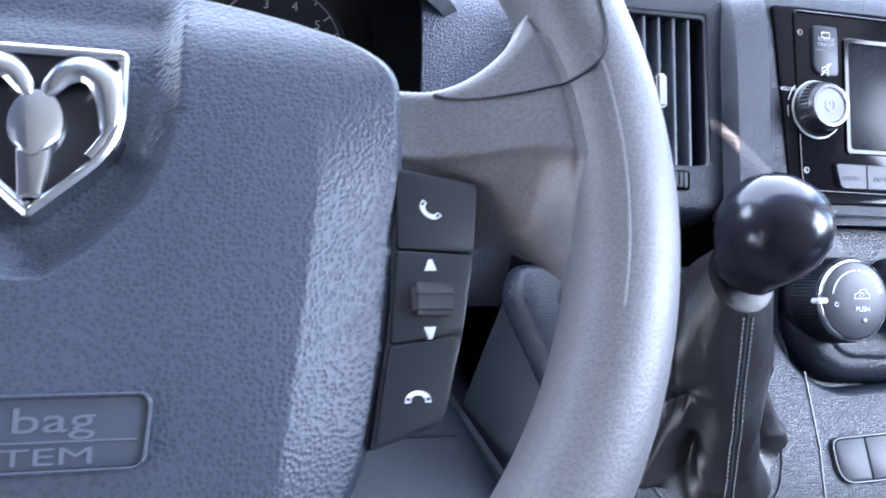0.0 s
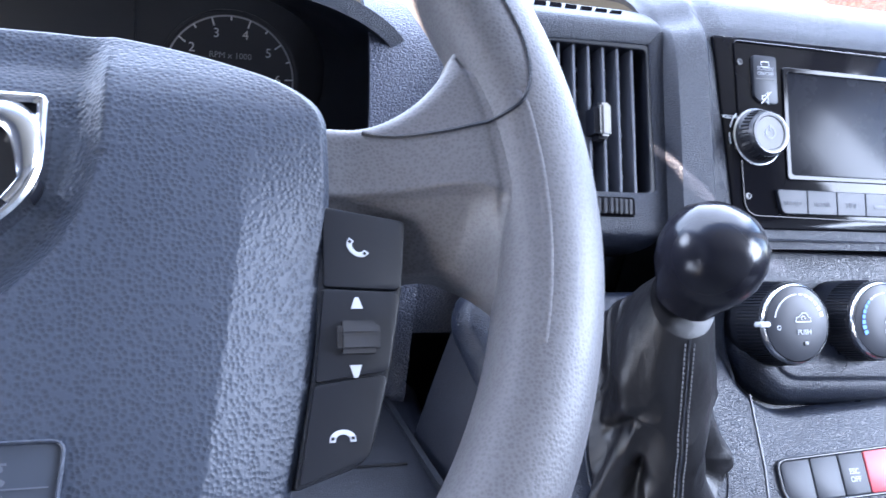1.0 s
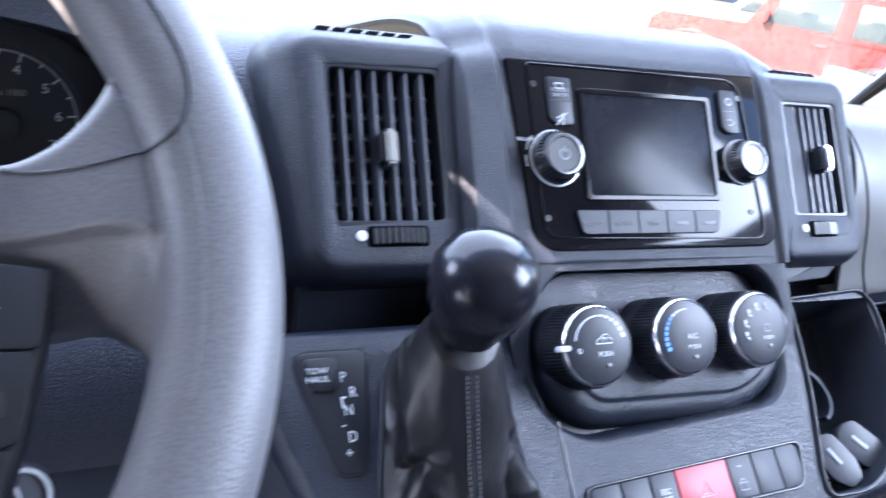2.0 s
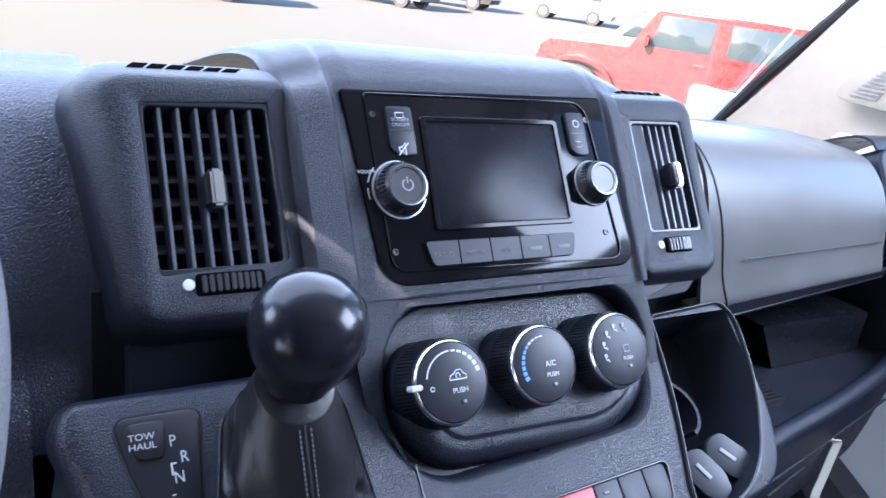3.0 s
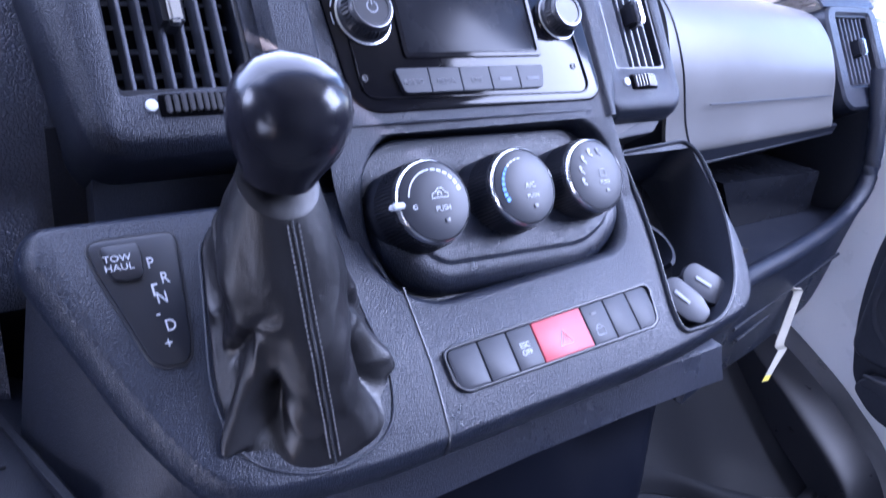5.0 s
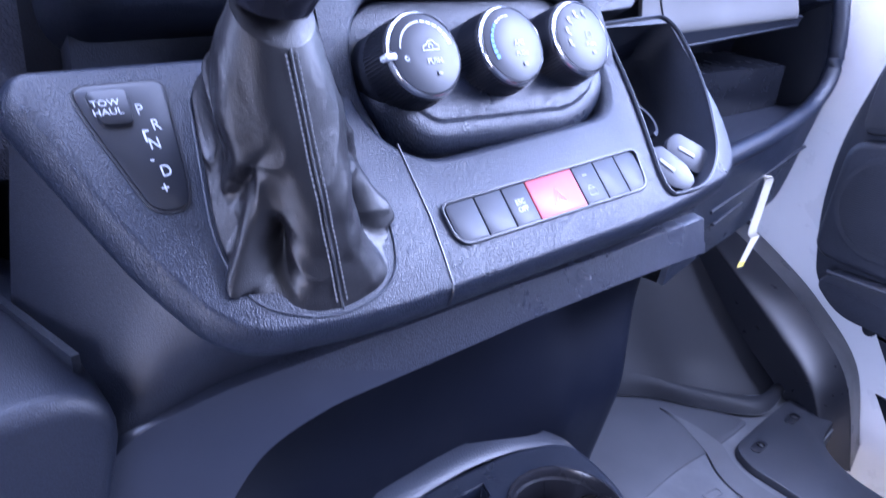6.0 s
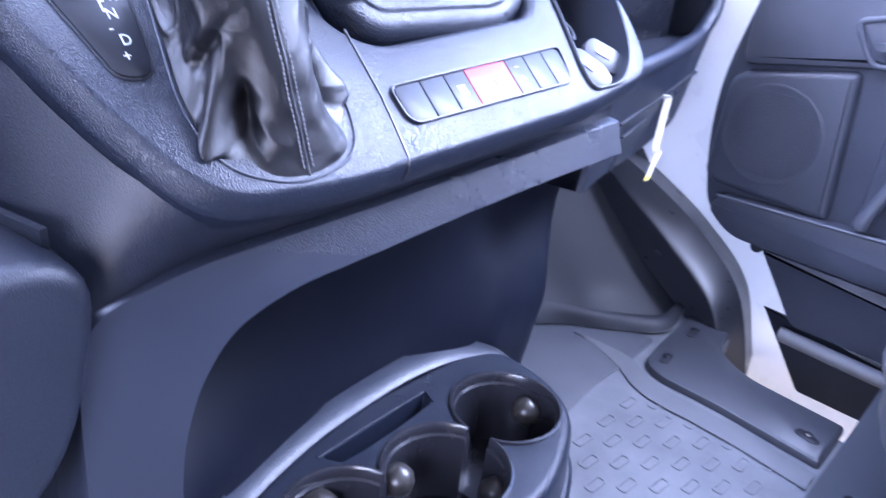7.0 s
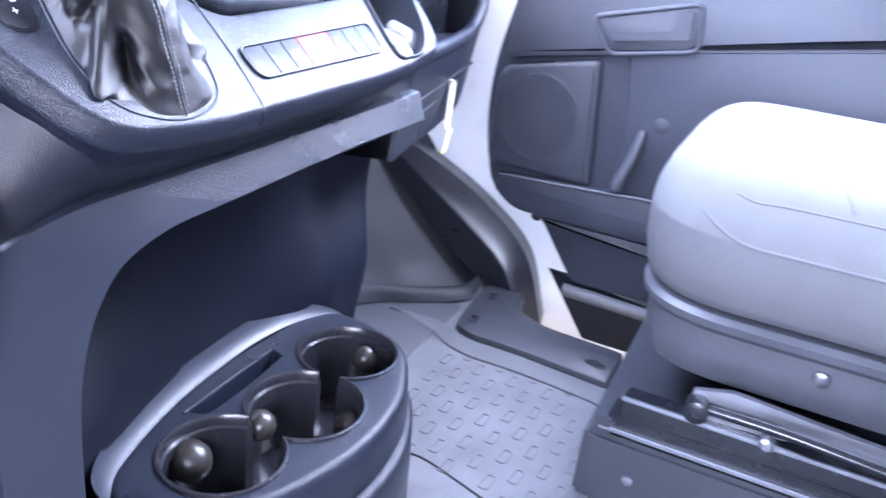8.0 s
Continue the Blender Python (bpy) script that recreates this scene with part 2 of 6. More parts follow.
def circle(cx, cy, r, n=32, ry=None):
    return [(cx + r * math.cos(2 * math.pi * i / n), cy + (ry or r) * math.sin(2 * math.pi * i / n)) for i in range(n)]


def inset(pts, d):
    """The outline moved inwards by d (counter-clockwise outlines)."""
    k = len(pts)
    out = []
    area = sum(pts[i - 1][0] * pts[i][1] - pts[i][0] * pts[i - 1][1] for i in range(k))
    s = 1 if area > 0 else -1
    for i in range(k):
        a, p, b = Vector(pts[i - 1]), Vector(pts[i]), Vector(pts[(i + 1) % k])
        t = (b - a)
        t = t.normalized() if t.length > 1e-9 else Vector((1, 0))
        out.append((p.x - t.y * d * s, p.y + t.x * d * s))
    return out


def loft(rings, cap0=True, cap1=True, closed=True, bm=None):
    """A skin over rings of equally many 3D points."""
    bm = bm or bmesh.new()
    rows = [[bm.verts.new(p) for p in ring] for ring in rings]
    k = len(rows[0])
    for a, b in zip(rows, rows[1:]):
        for i in range(k if closed else k - 1):
            j = (i + 1) % k
            bm.faces.new((a[i], a[j], b[j], b[i]))
    if cap0:
        bm.faces.new(rows[0][::-1])
    if cap1:
        bm.faces.new(rows[-1])
    return bm


def lift(pts, h):
    return [(x, y, h(x, y) if callable(h) else h) for x, y in pts]


def slab(pts, h0, h1, e=0.001, bm=None, cap0=True):
    """An outline from h0 up to h1, with its upper edge rounded by e."""
    dh = -1 if h1 > h0 else 1
    rings = [lift(pts, h0), lift(pts, h1 + dh * e), lift(inset(pts, e * 0.3), h1 + dh * e * 0.3), lift(inset(pts, e), h1)]
    return loft(rings, cap0, True, bm=bm)


def pillow(pts, h0, h1, e, n=7):
    """An outline from h0 up to h1, with a wide round edge."""
    rings = [lift(pts, h0)]
    for i in range(n + 1):
        t = math.pi / 2 * i / n
        rings.append(lift(inset(pts, e * (1 - math.cos(t))), h1 - e + e * math.sin(t)))
    return loft(rings, True, True)


def hoop(outer, inner, h0, h1, e=0.0006, bm=None):
    """A flat ring between two outlines of equally many points."""
    rings = [lift(outer, h0), lift(outer, h1 - e), lift(inset(outer, e), h1), lift(inset(inner, -e), h1), lift(inner, h1 - e), lift(inner, h0)]
    bm = loft(rings, False, False, bm=bm)
    return bm


def lathe(profile, n=40, bm=None, m=None):
    """Turned about the h axis: (radius, h) pairs."""
    rings = [[(r * math.cos(2 * math.pi * i / n), r * math.sin(2 * math.pi * i / n), h) for i in range(n)] for r, h in profile]
    if m:
        rings = [[m @ Vector(p) for p in ring] for ring in rings]
    return loft(rings, True, True, bm=bm)


def tube(path, r, n=10, bm=None, closed=False, flat=1.0):
    """A round bar along points; r is one radius or one a point."""
    path = [Vector(p) for p in path]
    k = len(path)
    rings = []
    up = Vector((0.13, 0.27, 0.95)).normalized()
    for i, p in enumerate(path):
        a = path[(i - 1) % k] if closed or i else p
        b = path[(i + 1) % k] if closed or i < k - 1 else p
        t = (b - a).normalized()
        s = t.cross(up)
        s = s.normalized() if s.length > 1e-6 else Vector((1, 0, 0))
        w = s.cross(t)
        rad = r[i] if isinstance(r, (list, tuple)) else r
        rings.append([p + s * rad * math.cos(2 * math.pi * j / n) + w * rad * flat * math.sin(2 * math.pi * j / n) for j in range(n)])
    if closed:
        return loft(rings + [rings[0]], False, False, bm=bm)
    return loft(rings, True, True, bm=bm)


def sheet(fn, nu, nv, thick=0.0, bm=None):
    """A skin fn(i/nu, j/nv) -> point; with thick, closed behind along the normals."""
    bm = bm or bmesh.new()
    grid = [[bm.verts.new(fn(i / nu, j / nv)) for i in range(nu + 1)] for j in range(nv + 1)]
    for j in range(nv):
        for i in range(nu):
            bm.faces.new((grid[j][i], grid[j][i + 1], grid[j + 1][i + 1], grid[j + 1][i]))
    if thick:
        bm.normal_update()
        back = [[bm.verts.new(v.co - v.normal * thick) for v in row] for row in grid]
        for j in range(nv):
            for i in range(nu):
                bm.faces.new((back[j][i], back[j + 1][i], back[j + 1][i + 1], back[j][i + 1]))
        edge = [(0, i) for i in range(nu)] + [(j, nu) for j in range(nv)] + [(nv, nu - i) for i in range(nu)] + [(nv - j, 0) for j in range(nv)]
        for a, (j, i) in enumerate(edge):
            j2, i2 = edge[(a + 1) % len(edge)]
            bm.faces.new((grid[j][i], back[j][i], back[j2][i2], grid[j2][i2]))
    return bm


def block(x0, x1, y0, y1, z0, z1, e=0.002, bm=None):
    """A box with rounded edges, as a new mesh or into bm."""
    tmp = bmesh.new()
    bmesh.ops.create_cube(tmp, size=1, matrix=Matrix.LocRotScale(((x0 + x1) / 2, (y0 + y1) / 2, (z0 + z1) / 2), None, (abs(x1 - x0), abs(y1 - y0), abs(z1 - z0))))
    if e:
        bmesh.ops.bevel(tmp, geom=tmp.edges[:], offset=e, segments=2, affect="EDGES")
    return merge(bm, tmp) if bm else tmp


def merge(bm, other):
    me = bpy.data.meshes.new("tmp")
    other.to_mesh(me)
    other.free()
    bm.from_mesh(me)
    bpy.data.meshes.remove(me)
    return bm


def moved(bm, m):
    bmesh.ops.transform(bm, matrix=m, verts=bm.verts)
    return bm


def smooth01(a, b, x):
    t = max(0.0, min(1.0, (x - a) / (b - a)))
    return t * t * (3 - 2 * t)


def curve_at(pts, t):
    """A smooth line through points, t from 0 to 1 (Catmull-Rom)."""
    k = len(pts) - 1
    i = min(int(t * k), k - 1)
    f = t * k - i
    p = [Vector(pts[max(0, min(k, i + d))]) for d in (-1, 0, 1, 2)]
    return 0.5 * (2 * p[1] + (p[2] - p[0]) * f + (2 * p[0] - 5 * p[1] + 4 * p[2] - p[3]) * f * f + (3 * p[1] - p[0] - 3 * p[2] + p[3]) * f ** 3)


def words(text, size, parent, material, u, v, h, name="lettering", turn=0.0, label="", wide=1.0):
    """Built-in font letters, laid flat on a face as a mesh."""
    cu = bpy.data.curves.new(name, "FONT")
    cu.body, cu.size, cu.align_x, cu.align_y, cu.extrude, cu.resolution_u = text, size, "CENTER", "CENTER", 0.0001, 3
    tmp = bpy.data.objects.new(name, cu)
    me = bpy.data.meshes.new_from_object(tmp)
    bpy.data.objects.remove(tmp)
    bpy.data.curves.remove(cu)
    me.materials.clear()
    me.materials.append(material)
    me.transform(pose(u, v, h, 0, 0, turn) @ Matrix.Diagonal((wide, 1, 1, 1)))
    ob = new(name, me)
    ob.parent = parent
    if label:
        tagged(ob, label)
    return ob

# ---- large structure: floor, cab shell, glass, outside ----
GROUND = -1.165


solo("ground", sheet(lambda a, b: (-1500 + 3000 * a, -1500 + 3000 * b, GROUND), 2, 2), ASPHALT, "sunlit grey asphalt car park", "ground", kind="structure", smooth=0)


def floor_fn(a, b):
    y = -0.9 + 1.75 * b
    x1 = 1.075 + 0.195 * smooth01(0.375, 0.41, y)
    return (-0.42 + (x1 + 0.42) * a, y, 0.0)


floor = solo("floor", sheet(floor_fn, 20, 120, 0.02), MAT, "grey rubber-covered cab floor", "floor", kind="structure")
solo("floor_step", block(1.02, 1.36, -0.6, 0.42, -0.30, -0.27, 0.005), PLASTIC_D, "dark step well inside the passenger door", "step", kind="structure")


solo("floor_underside", block(-0.5, 1.42, -0.98, 1.2, -0.36, -0.31, 0.005), PLASTIC_D, "dark underside of the cab", "floor", kind="structure")


def toe_fn(a, b):
    p = curve_at([(0.55, 0.70), (0.80, 0.665), (1.02, 0.635), (1.10, 0.560), (1.165, 0.510), (1.255, 0.47)], a)
    q = curve_at([(0.55, 1.0), (0.80, 1.0), (1.02, 0.98), (1.22, 0.88), (1.32, 0.79), (1.38, 0.72)], a)
    z = 0.42 * b ** 1.25
    return (p.x + (q.x - p.x) * b, p.y + (q.y - p.y) * b, z - 0.001)


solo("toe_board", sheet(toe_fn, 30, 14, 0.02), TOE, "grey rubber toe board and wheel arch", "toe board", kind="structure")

LIPA = [(0.93, 0.700, 0.030), (1.0086, 0.6346, 0.028), (1.068, 0.5628, 0.022), (1.1374, 0.4943, 0.018), (1.205, 0.4950, 0.016)]
LIPB = [(0.93, 0.660, 0.004), (1.0179, 0.5949, 0.004), (1.0701, 0.5298, 0.004), (1.1283, 0.4730, 0.006), (1.2018, 0.4806, 0.014)]
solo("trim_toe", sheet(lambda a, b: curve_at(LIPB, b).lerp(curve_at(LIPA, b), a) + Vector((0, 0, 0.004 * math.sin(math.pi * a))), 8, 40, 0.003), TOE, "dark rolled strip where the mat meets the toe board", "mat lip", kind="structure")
# Pale tube: the highlight along the strip's lower edge, put into colour.
solo("trim_toe_edge", tube([curve_at(LIPB, 0.12 + 0.88 * i / 40) + Vector((0, -0.001, 0.001)) for i in range(41)], 0.0017, 8), MATE, "pale line painted as the rolled strip's highlight", "mat lip", kind="structure")
# Smooth sheet with a darker base than the floor under it.
toe_sheet = rounded([(0.70, 0.68), (0.66, 0.55), (0.66, 0.46), (0.80, 0.46), (0.93, 0.475), (1.018, 0.470), (1.10, 0.475), (1.09, 0.51), (1.02, 0.60), (0.95, 0.66)], [0.02, 0.02, 0.02, 0.1, 0.1, 0.02, 0.01, 0.02, 0.05, 0.02], 5)
solo("trim_toe_sheet", slab(toe_sheet[::-1] if sum(a[0] * b[1] - b[0] * a[1] for a, b in zip(toe_sheet, toe_sheet[1:])) < 0 else toe_sheet, -0.004, 0.0022, 0.002), TOEM, "smooth sheet in front of the toe board, darker than the floor", "toe mat", kind="structure")
solo("trim_mat_edge", sheet(lambda a, b: (lambda p: (p.x - 0.034 * (1 - a) * smooth01(0.0, 0.35, b), p.y, 0.0026 + 0.003 * math.sin(a * math.pi / 2)))(curve_at([(1.012, 0.567, 0), (1.020, 0.52, 0), (1.018, 0.470, 0), (1.000, 0.44, 0), (0.988, 0.40, 0), (0.988, 0.34, 0), (0.985, 0.27, 0), (0.975, 0.19, 0)], b)), 6, 30), MATE, "paler worn rubber strip beside the sill plate", "mat edge", kind="structure")
solo("trim_mat_seam", tube([curve_at([(0.690, 0.395, 0.0008), (0.700, 0.350, 0.0008), (0.684, 0.290, 0.0008), (0.672, 0.250, 0.0008), (0.664, 0.20, 0.0008)], i / 20) for i in range(21)], 0.0014, 6), RUBBER, "dark crease across the rubber mat", "mat seam", kind="structure")
shell = bmesh.new()
block(-0.5, 1.42, -0.98, -0.94, -0.2, 1.75, 0.005, bm=shell)
solo("wall_rear", shell, REARW, "plain grey cab rear wall", "wall", kind="structure")
solo("ceiling", block(-0.5, 1.42, -0.94, 0.42, 1.62, 1.66, 0.01), HEADL, "light grey headliner over the cab", "ceiling", kind="structure")
# driver's side, unseen: an added wall against the sun, with openings shaped for light
# Added slit, shaped so that a patch of sun falls on the stack.
SUN_SLIT = [(0.239, 1.0522), (0.2292, 1.0576), (0.1928, 1.067), (0.1746, 1.067), (0.1676, 1.0252), (0.183, 1.0373), (0.2183, 1.0495)]
wall = [(1.15, -0.2), (1.15, 0.62), (0.42, 1.62), (-0.94, 1.62), (-0.94, -0.2)]
side = bmesh.new()
for x in (-0.46, -0.42):
    outer_v = [side.verts.new((x, y, z)) for y, z in wall]
    k = (x + 0.44) / 0.02
    gap_v = [side.verts.new((x, y + 0.0073 * k, z - 0.0099 * k)) for y, z in SUN_SLIT]
    # made-up openings for the two fill lamps
    quarter = [side.verts.new((x, y, z)) for y, z in ((0.50, 0.79), (0.82, 0.79), (0.61, 1.06), (0.50, 1.10))]
    doorway = [side.verts.new((x, y, z)) for y, z in ((-0.25, 0.14), (0.43, 0.14), (0.43, 0.84), (-0.25, 0.84))]
    ring = [side.edges.new((vs[i], vs[(i + 1) % len(vs)])) for vs in (outer_v, gap_v, quarter, doorway) for i in range(len(vs))]
    bmesh.ops.triangle_fill(side, use_beauty=True, edges=ring)
solo("wall_left", side, DOORP, "added driver's side wall that blocks the sun, with light openings", "wall", kind="structure")
# Unseen panel added outside to keep the sun out of the doorway.
leaf = [(-0.47, 0.57), (-1.02, -0.48)]
solo("wall_sun_screen_left", loft([[(x + d, y + d * 0.5, z) for x, y in leaf] + [(x + d - 0.05, y + d * 0.5, z) for x, y in leaf[::-1]] for z, d in ((-0.10, 0.0), (1.17, 0.0))]), DOORP, "unseen panel added to shade the driver's side opening", "wall", kind="structure")
side = bmesh.new()
block(1.36, 1.40, -0.94, 0.42, -0.25, 0.86, 0.004, bm=side)
block(1.36, 1.40, 0.42, 1.15, -0.25, 0.66, 0.004, bm=side)
block(1.36, 1.40, -0.94, -0.35, 0.86, 1.62, 0.004, bm=side)
block(1.36, 1.40, -0.35, 0.42, 1.46, 1.62, 0.004, bm=side)
solo("wall_right", side, BODYW, "white body side round the passenger window", "wall", kind="structure")


# windscreen and pillars: the glass leans back
def screen_fn(a, b):
    x = -0.42 + 1.78 * a
    bow = 0.16 * (1 - (2 * a - 1) ** 2)
    return (x, 1.08 - 0.66 * b + bow, 0.60 + 1.02 * b)


ws = solo("window_1", sheet(screen_fn, 16, 10, 0.005), glass, "clear windscreen over the dashboard", "windscreen", kind="structure")
ws.visible_shadow = False
gasket = [(1.345, 1.06, 0.60), (1.345, 0.985, 0.70), (1.345, 0.855, 0.85), (1.345, 0.75, 1.0), (1.345, 0.40, 1.58)]
solo("trim", tube([curve_at(gasket, i / 16) for i in range(17)], 0.011, 8), RUBBER, "black rubber seal along the windscreen edge", "seal", kind="structure")


def pillar_fn(a, b):
    p = curve_at([(1.335, 1.03, 0.62), (1.335, 0.96, 0.70), (1.335, 0.86, 0.83), (1.335, 0.74, 0.98), (1.335, 0.39, 1.58)], b)
    return (p.x - 0.02 * math.sin(math.pi * a), p.y - (0.34 - 0.24 * b) * a, p.z - 0.02 * a)


solo("trim_pillar", sheet(pillar_fn, 10, 20, 0.02), HEADL, "pale grey windscreen pillar trim", "pillar trim", kind="structure")

solo("wall_bulkhead", block(-0.42, 0.70, 0.60, 0.66, -0.02, 0.60, 0.004, bm=block(-0.42, 1.36, 0.66, 0.70, 0.44, 0.60, 0.004)), PLASTIC_D, "dark bulkhead behind the dashboard", "bulkhead", kind="structure")

# ---- dashboard ----
dash = thing("dashboard", "dark charcoal van dashboard with a tall centre stack", "dashboard")


def stack_profile(crest):
    """The centre stack in (y, z): up its face, over the brow and on to the windscreen."""
    k = crest - 0.748
    return [(0.440, 0.527), (0.4750, 0.580), (0.509, 0.632), (0.543, 0.6835), (0.567, 0.720 + k * 0.5), (0.579, 0.735 + k), (0.598, 0.7455 + k), (0.63, 0.748 + k),
            (0.70, 0.737 + k), (0.85, 0.70 + k), (1.0, 0.66 + k * 0.5), (1.14, 0.60)]


def stack_skin(x0, x1, crest_fn, lift_fn, nu, nv, low=0.136):
    def fn(a, b):
        b = low + (1 - low) * b
        x = x0 + (x1 - x0) * a
        pr = stack_profile(crest_fn(x))
        p = curve_at([(y, z, 0) for y, z in pr], b)
        q = curve_at([(y, z, 0) for y, z in pr], min(1, b + 0.01)) - curve_at([(y, z, 0) for y, z in pr], max(0, b - 0.01))
        q.normalize()
        h = lift_fn(x - 0.508, b)
        return (x, p.x - q.y * h, p.y + q.x * h)
    return sheet(fn, nu, nv, 0.004)


def rib(u):
    """The rounded shoulders either side of the radio: broad beside the driver's vent, slim on the far side."""
    if u > 0:
        return 0.00325 * smooth01(0.1285, 0.1235, u) + 0.0038 * smooth01(0.1050, 0.1110, u) * smooth01(0.1280, 0.1215, u)
    a = abs(u + 0.003)
    return 0.013 * smooth01(0.150, 0.1435, a) * (1 - 0.75 * smooth01(0.121, 0.114, a))


part("stack_panel", stack_skin(0.352, 0.658, lambda x: 0.748 - 0.6 * max(0, abs(x - 0.505) - 0.10) ** 1.3, lambda u, b: rib(u) * (1 - 0.85 * smooth01(0.33, 0.50, b)) - 0.035 * smooth01(0.19, 0.10, b) * smooth01(0.112, 0.135, u), 200, 70), STACKP, dash, "grained charcoal centre panel with rounded shoulders")


BROW = [(0.0, 0.0, 0.0017), (0.0035, 0.003, 0.0004), (0.0075, 0.006, -0.0035), (0.013, 0.009, -0.010), (0.019, 0.0105, -0.019), (0.0245, 0.0115, -0.030), (0.029, 0.012, -0.042), (0.031, 0.012, -0.058), (0.025, 0.012, -0.12), (-0.007, 0.012, -0.20)]


def vent_house(u0, u1, opening, v0, out):
    """A vent's housing on the stack: a face with an opening, rolling back over the top, the foot and the outer end (out: -1 left, 1 right)."""
    hs = thing("vent_housing", "grained charcoal housing round a dashboard air vent", "vent housing", STACK)
    far, near = 0.011, 0.003
    outer = rounded([(u1, 0.112), (u0, 0.112), (u0 + 0.004 * (out < 0), v0), (u1 - 0.004 * (out > 0), v0)], [near, far, 0.014, 0.012] if out < 0 else [far, near, 0.012, 0.014], 8)
    grown = inset(outer, -1.0)
    nrm = [Vector((g[0] - p[0], g[1] - p[1])) for g, p in zip(grown, outer)]
    rings = [lift(opening, -0.04), lift(opening, 0.001), lift(inset(opening, -0.0012), 0.002), lift(inset(outer, 0.004), 0.002), lift(inset(outer, 0.0015), 0.0020)]
    for i in range(28):
        top, edge, h = curve_at(BROW, i / 27)
        ring = []
        for p, n in zip(outer, nrm):
            lean = 1.0 + 1.3 * smooth01(0.0, 0.10, p[1]) * (out < 0)
            ring.append((p[0] + n.x * edge * lean * (n.x * out > 0), p[1] + n.y * (top if n.y > 0 else edge), h))
        rings.append(ring)
    part("face", loft(rings, False, False), STACKP, hs, smooth=50)

    def brow_at(u, t, e):
        p, q = curve_at(BROW, t), curve_at(BROW, t + 0.02)
        d = (q - p).normalized()
        return (u, 0.112 + p.x - d.z * e, p.z + d.x * e)
    n = 6
    a0, a1 = (u0 + 0.012, u1 - 0.020) if out < 0 else (u0 + 0.020, u1 - 0.012)
    w = (a1 - a0) / n
    # Flush black patches: the dark of open slots put into colour.
    for i in range(n):
        part("demister_slot", sheet(lambda a, b: brow_at(a0 + w * (i + 0.80 * a) + 0.006 * b - 0.003, 0.30 + (0.155 - 0.010 * i) * b, 0.0004), 4, 6, 0.002), VOID, hs, "black patch in place of an open demister slot")
    return hs


LV = rounded([(-0.161, 0.101), (-0.235, 0.099), (-0.2325, 0.000), (-0.159, 0.004)], 0.003, 8)
RV = rounded([(0.191, 0.097), (0.134, 0.097), (0.134, 0.006), (0.191, 0.005)], 0.003, 8)
vent_house(-0.2465, -0.150, LV, -0.021, -1)
rh = vent_house(0.118, 0.203, RV, -0.024, 1)
part("slot_box", slab(rounded([(0.203, -0.0215), (0.128, -0.0235), (0.126, -0.046), (0.176, -0.043)], 0.004), -0.05, -0.014, 0.002), SHADEP, rh, "dark blank under the vent")


def air_vent(m, u0, u1, v0, v1, slats, cross, tab, label, big=1.0):
    av = thing("air_vent", label, "air vent", m, group="dashboard air vents")
    part("back", slab(rrect((u0 + u1) / 2, (v0 + v1) / 2, u1 - u0 + 0.004, v1 - v0 + 0.004, 0.003), -0.055, -0.05), PLASTIC_D, av)
    part("rim", hoop(rrect((u0 + u1) / 2, (v0 + v1) / 2, u1 - u0 + 0.004, v1 - v0 + 0.004, 0.004), rrect((u0 + u1) / 2, (v0 + v1) / 2, u1 - u0 - 0.003, v1 - v0 - 0.003, 0.003), -0.05, 0.0005), SMOOTH, av)
    w = (u1 - u0) / (slats + 1)
    for i in range(slats):
        u = u0 + w * (i + 1)
        part("slat", block(u - 0.0011, u + 0.0011, v0 + 0.001, v1 - 0.001, -0.017, -0.0025, 0.0005), SLAT, av)
    for i in range(cross):
        v = v0 + (v1 - v0) * (i + 1) / (cross + 1)
        part("cross_slat", moved(block(u0 + 0.001, u1 - 0.001, -0.0011, 0.0011, -0.016, 0.0, 0.0005), pose(0, v, -0.0150, 25)), SLAT, av)
    t = part("tab", block(tab[0] - 0.0055 * big, tab[0] + 0.0055 * big, tab[1] - 0.0105 * big, tab[1] + 0.0105 * big, -0.008, 0.009, 0.003), SMOOTH, av)
    part("tab_insert", block(tab[0] - 0.0034 * big, tab[0] + 0.0034 * big, tab[1] - 0.0098 * big, tab[1] + 0.0098 * big, 0.004, 0.0112, 0.0016), CHROME, t, "satin chrome insert")
    return av


av = air_vent(STACK, -0.234, -0.161, 0.002, 0.099, 6, 6, (-0.1985, 0.047), "open black dashboard vent with upright slats", 1.08)
av2 = air_vent(STACK, 0.135, 0.190, 0.006, 0.096, 6, 6, (0.168, 0.05), "narrow black dashboard vent with upright slats")


def thumbwheel(av, u, v, w, dot):
    part("wheel_slot", slab(rrect(u, v, w + 0.005, 0.0125, 0.002), 0.0005, 0.003, 0.0005), VOID, av)
    for i in range(9):
        x = u - w / 2 + w * (i + 0.5) / 9
        part("wheel_tooth", block(x - w / 24, x + w / 24, v - 0.0048, v + 0.0048, 0.002, 0.0085 - 0.0030 * abs(i - 4) / 4, 0.0006), ROCK, av)
    part("dot", slab(circle(dot, v + 0.0005, 0.0032, 20), 0.0015, 0.0031, 0.0003), WHITE, av, "white dot")


thumbwheel(av, -0.1952, -0.0064, 0.034, -0.2185)
thumbwheel(av2, 0.1595, -0.0055, 0.024, 0.1405)

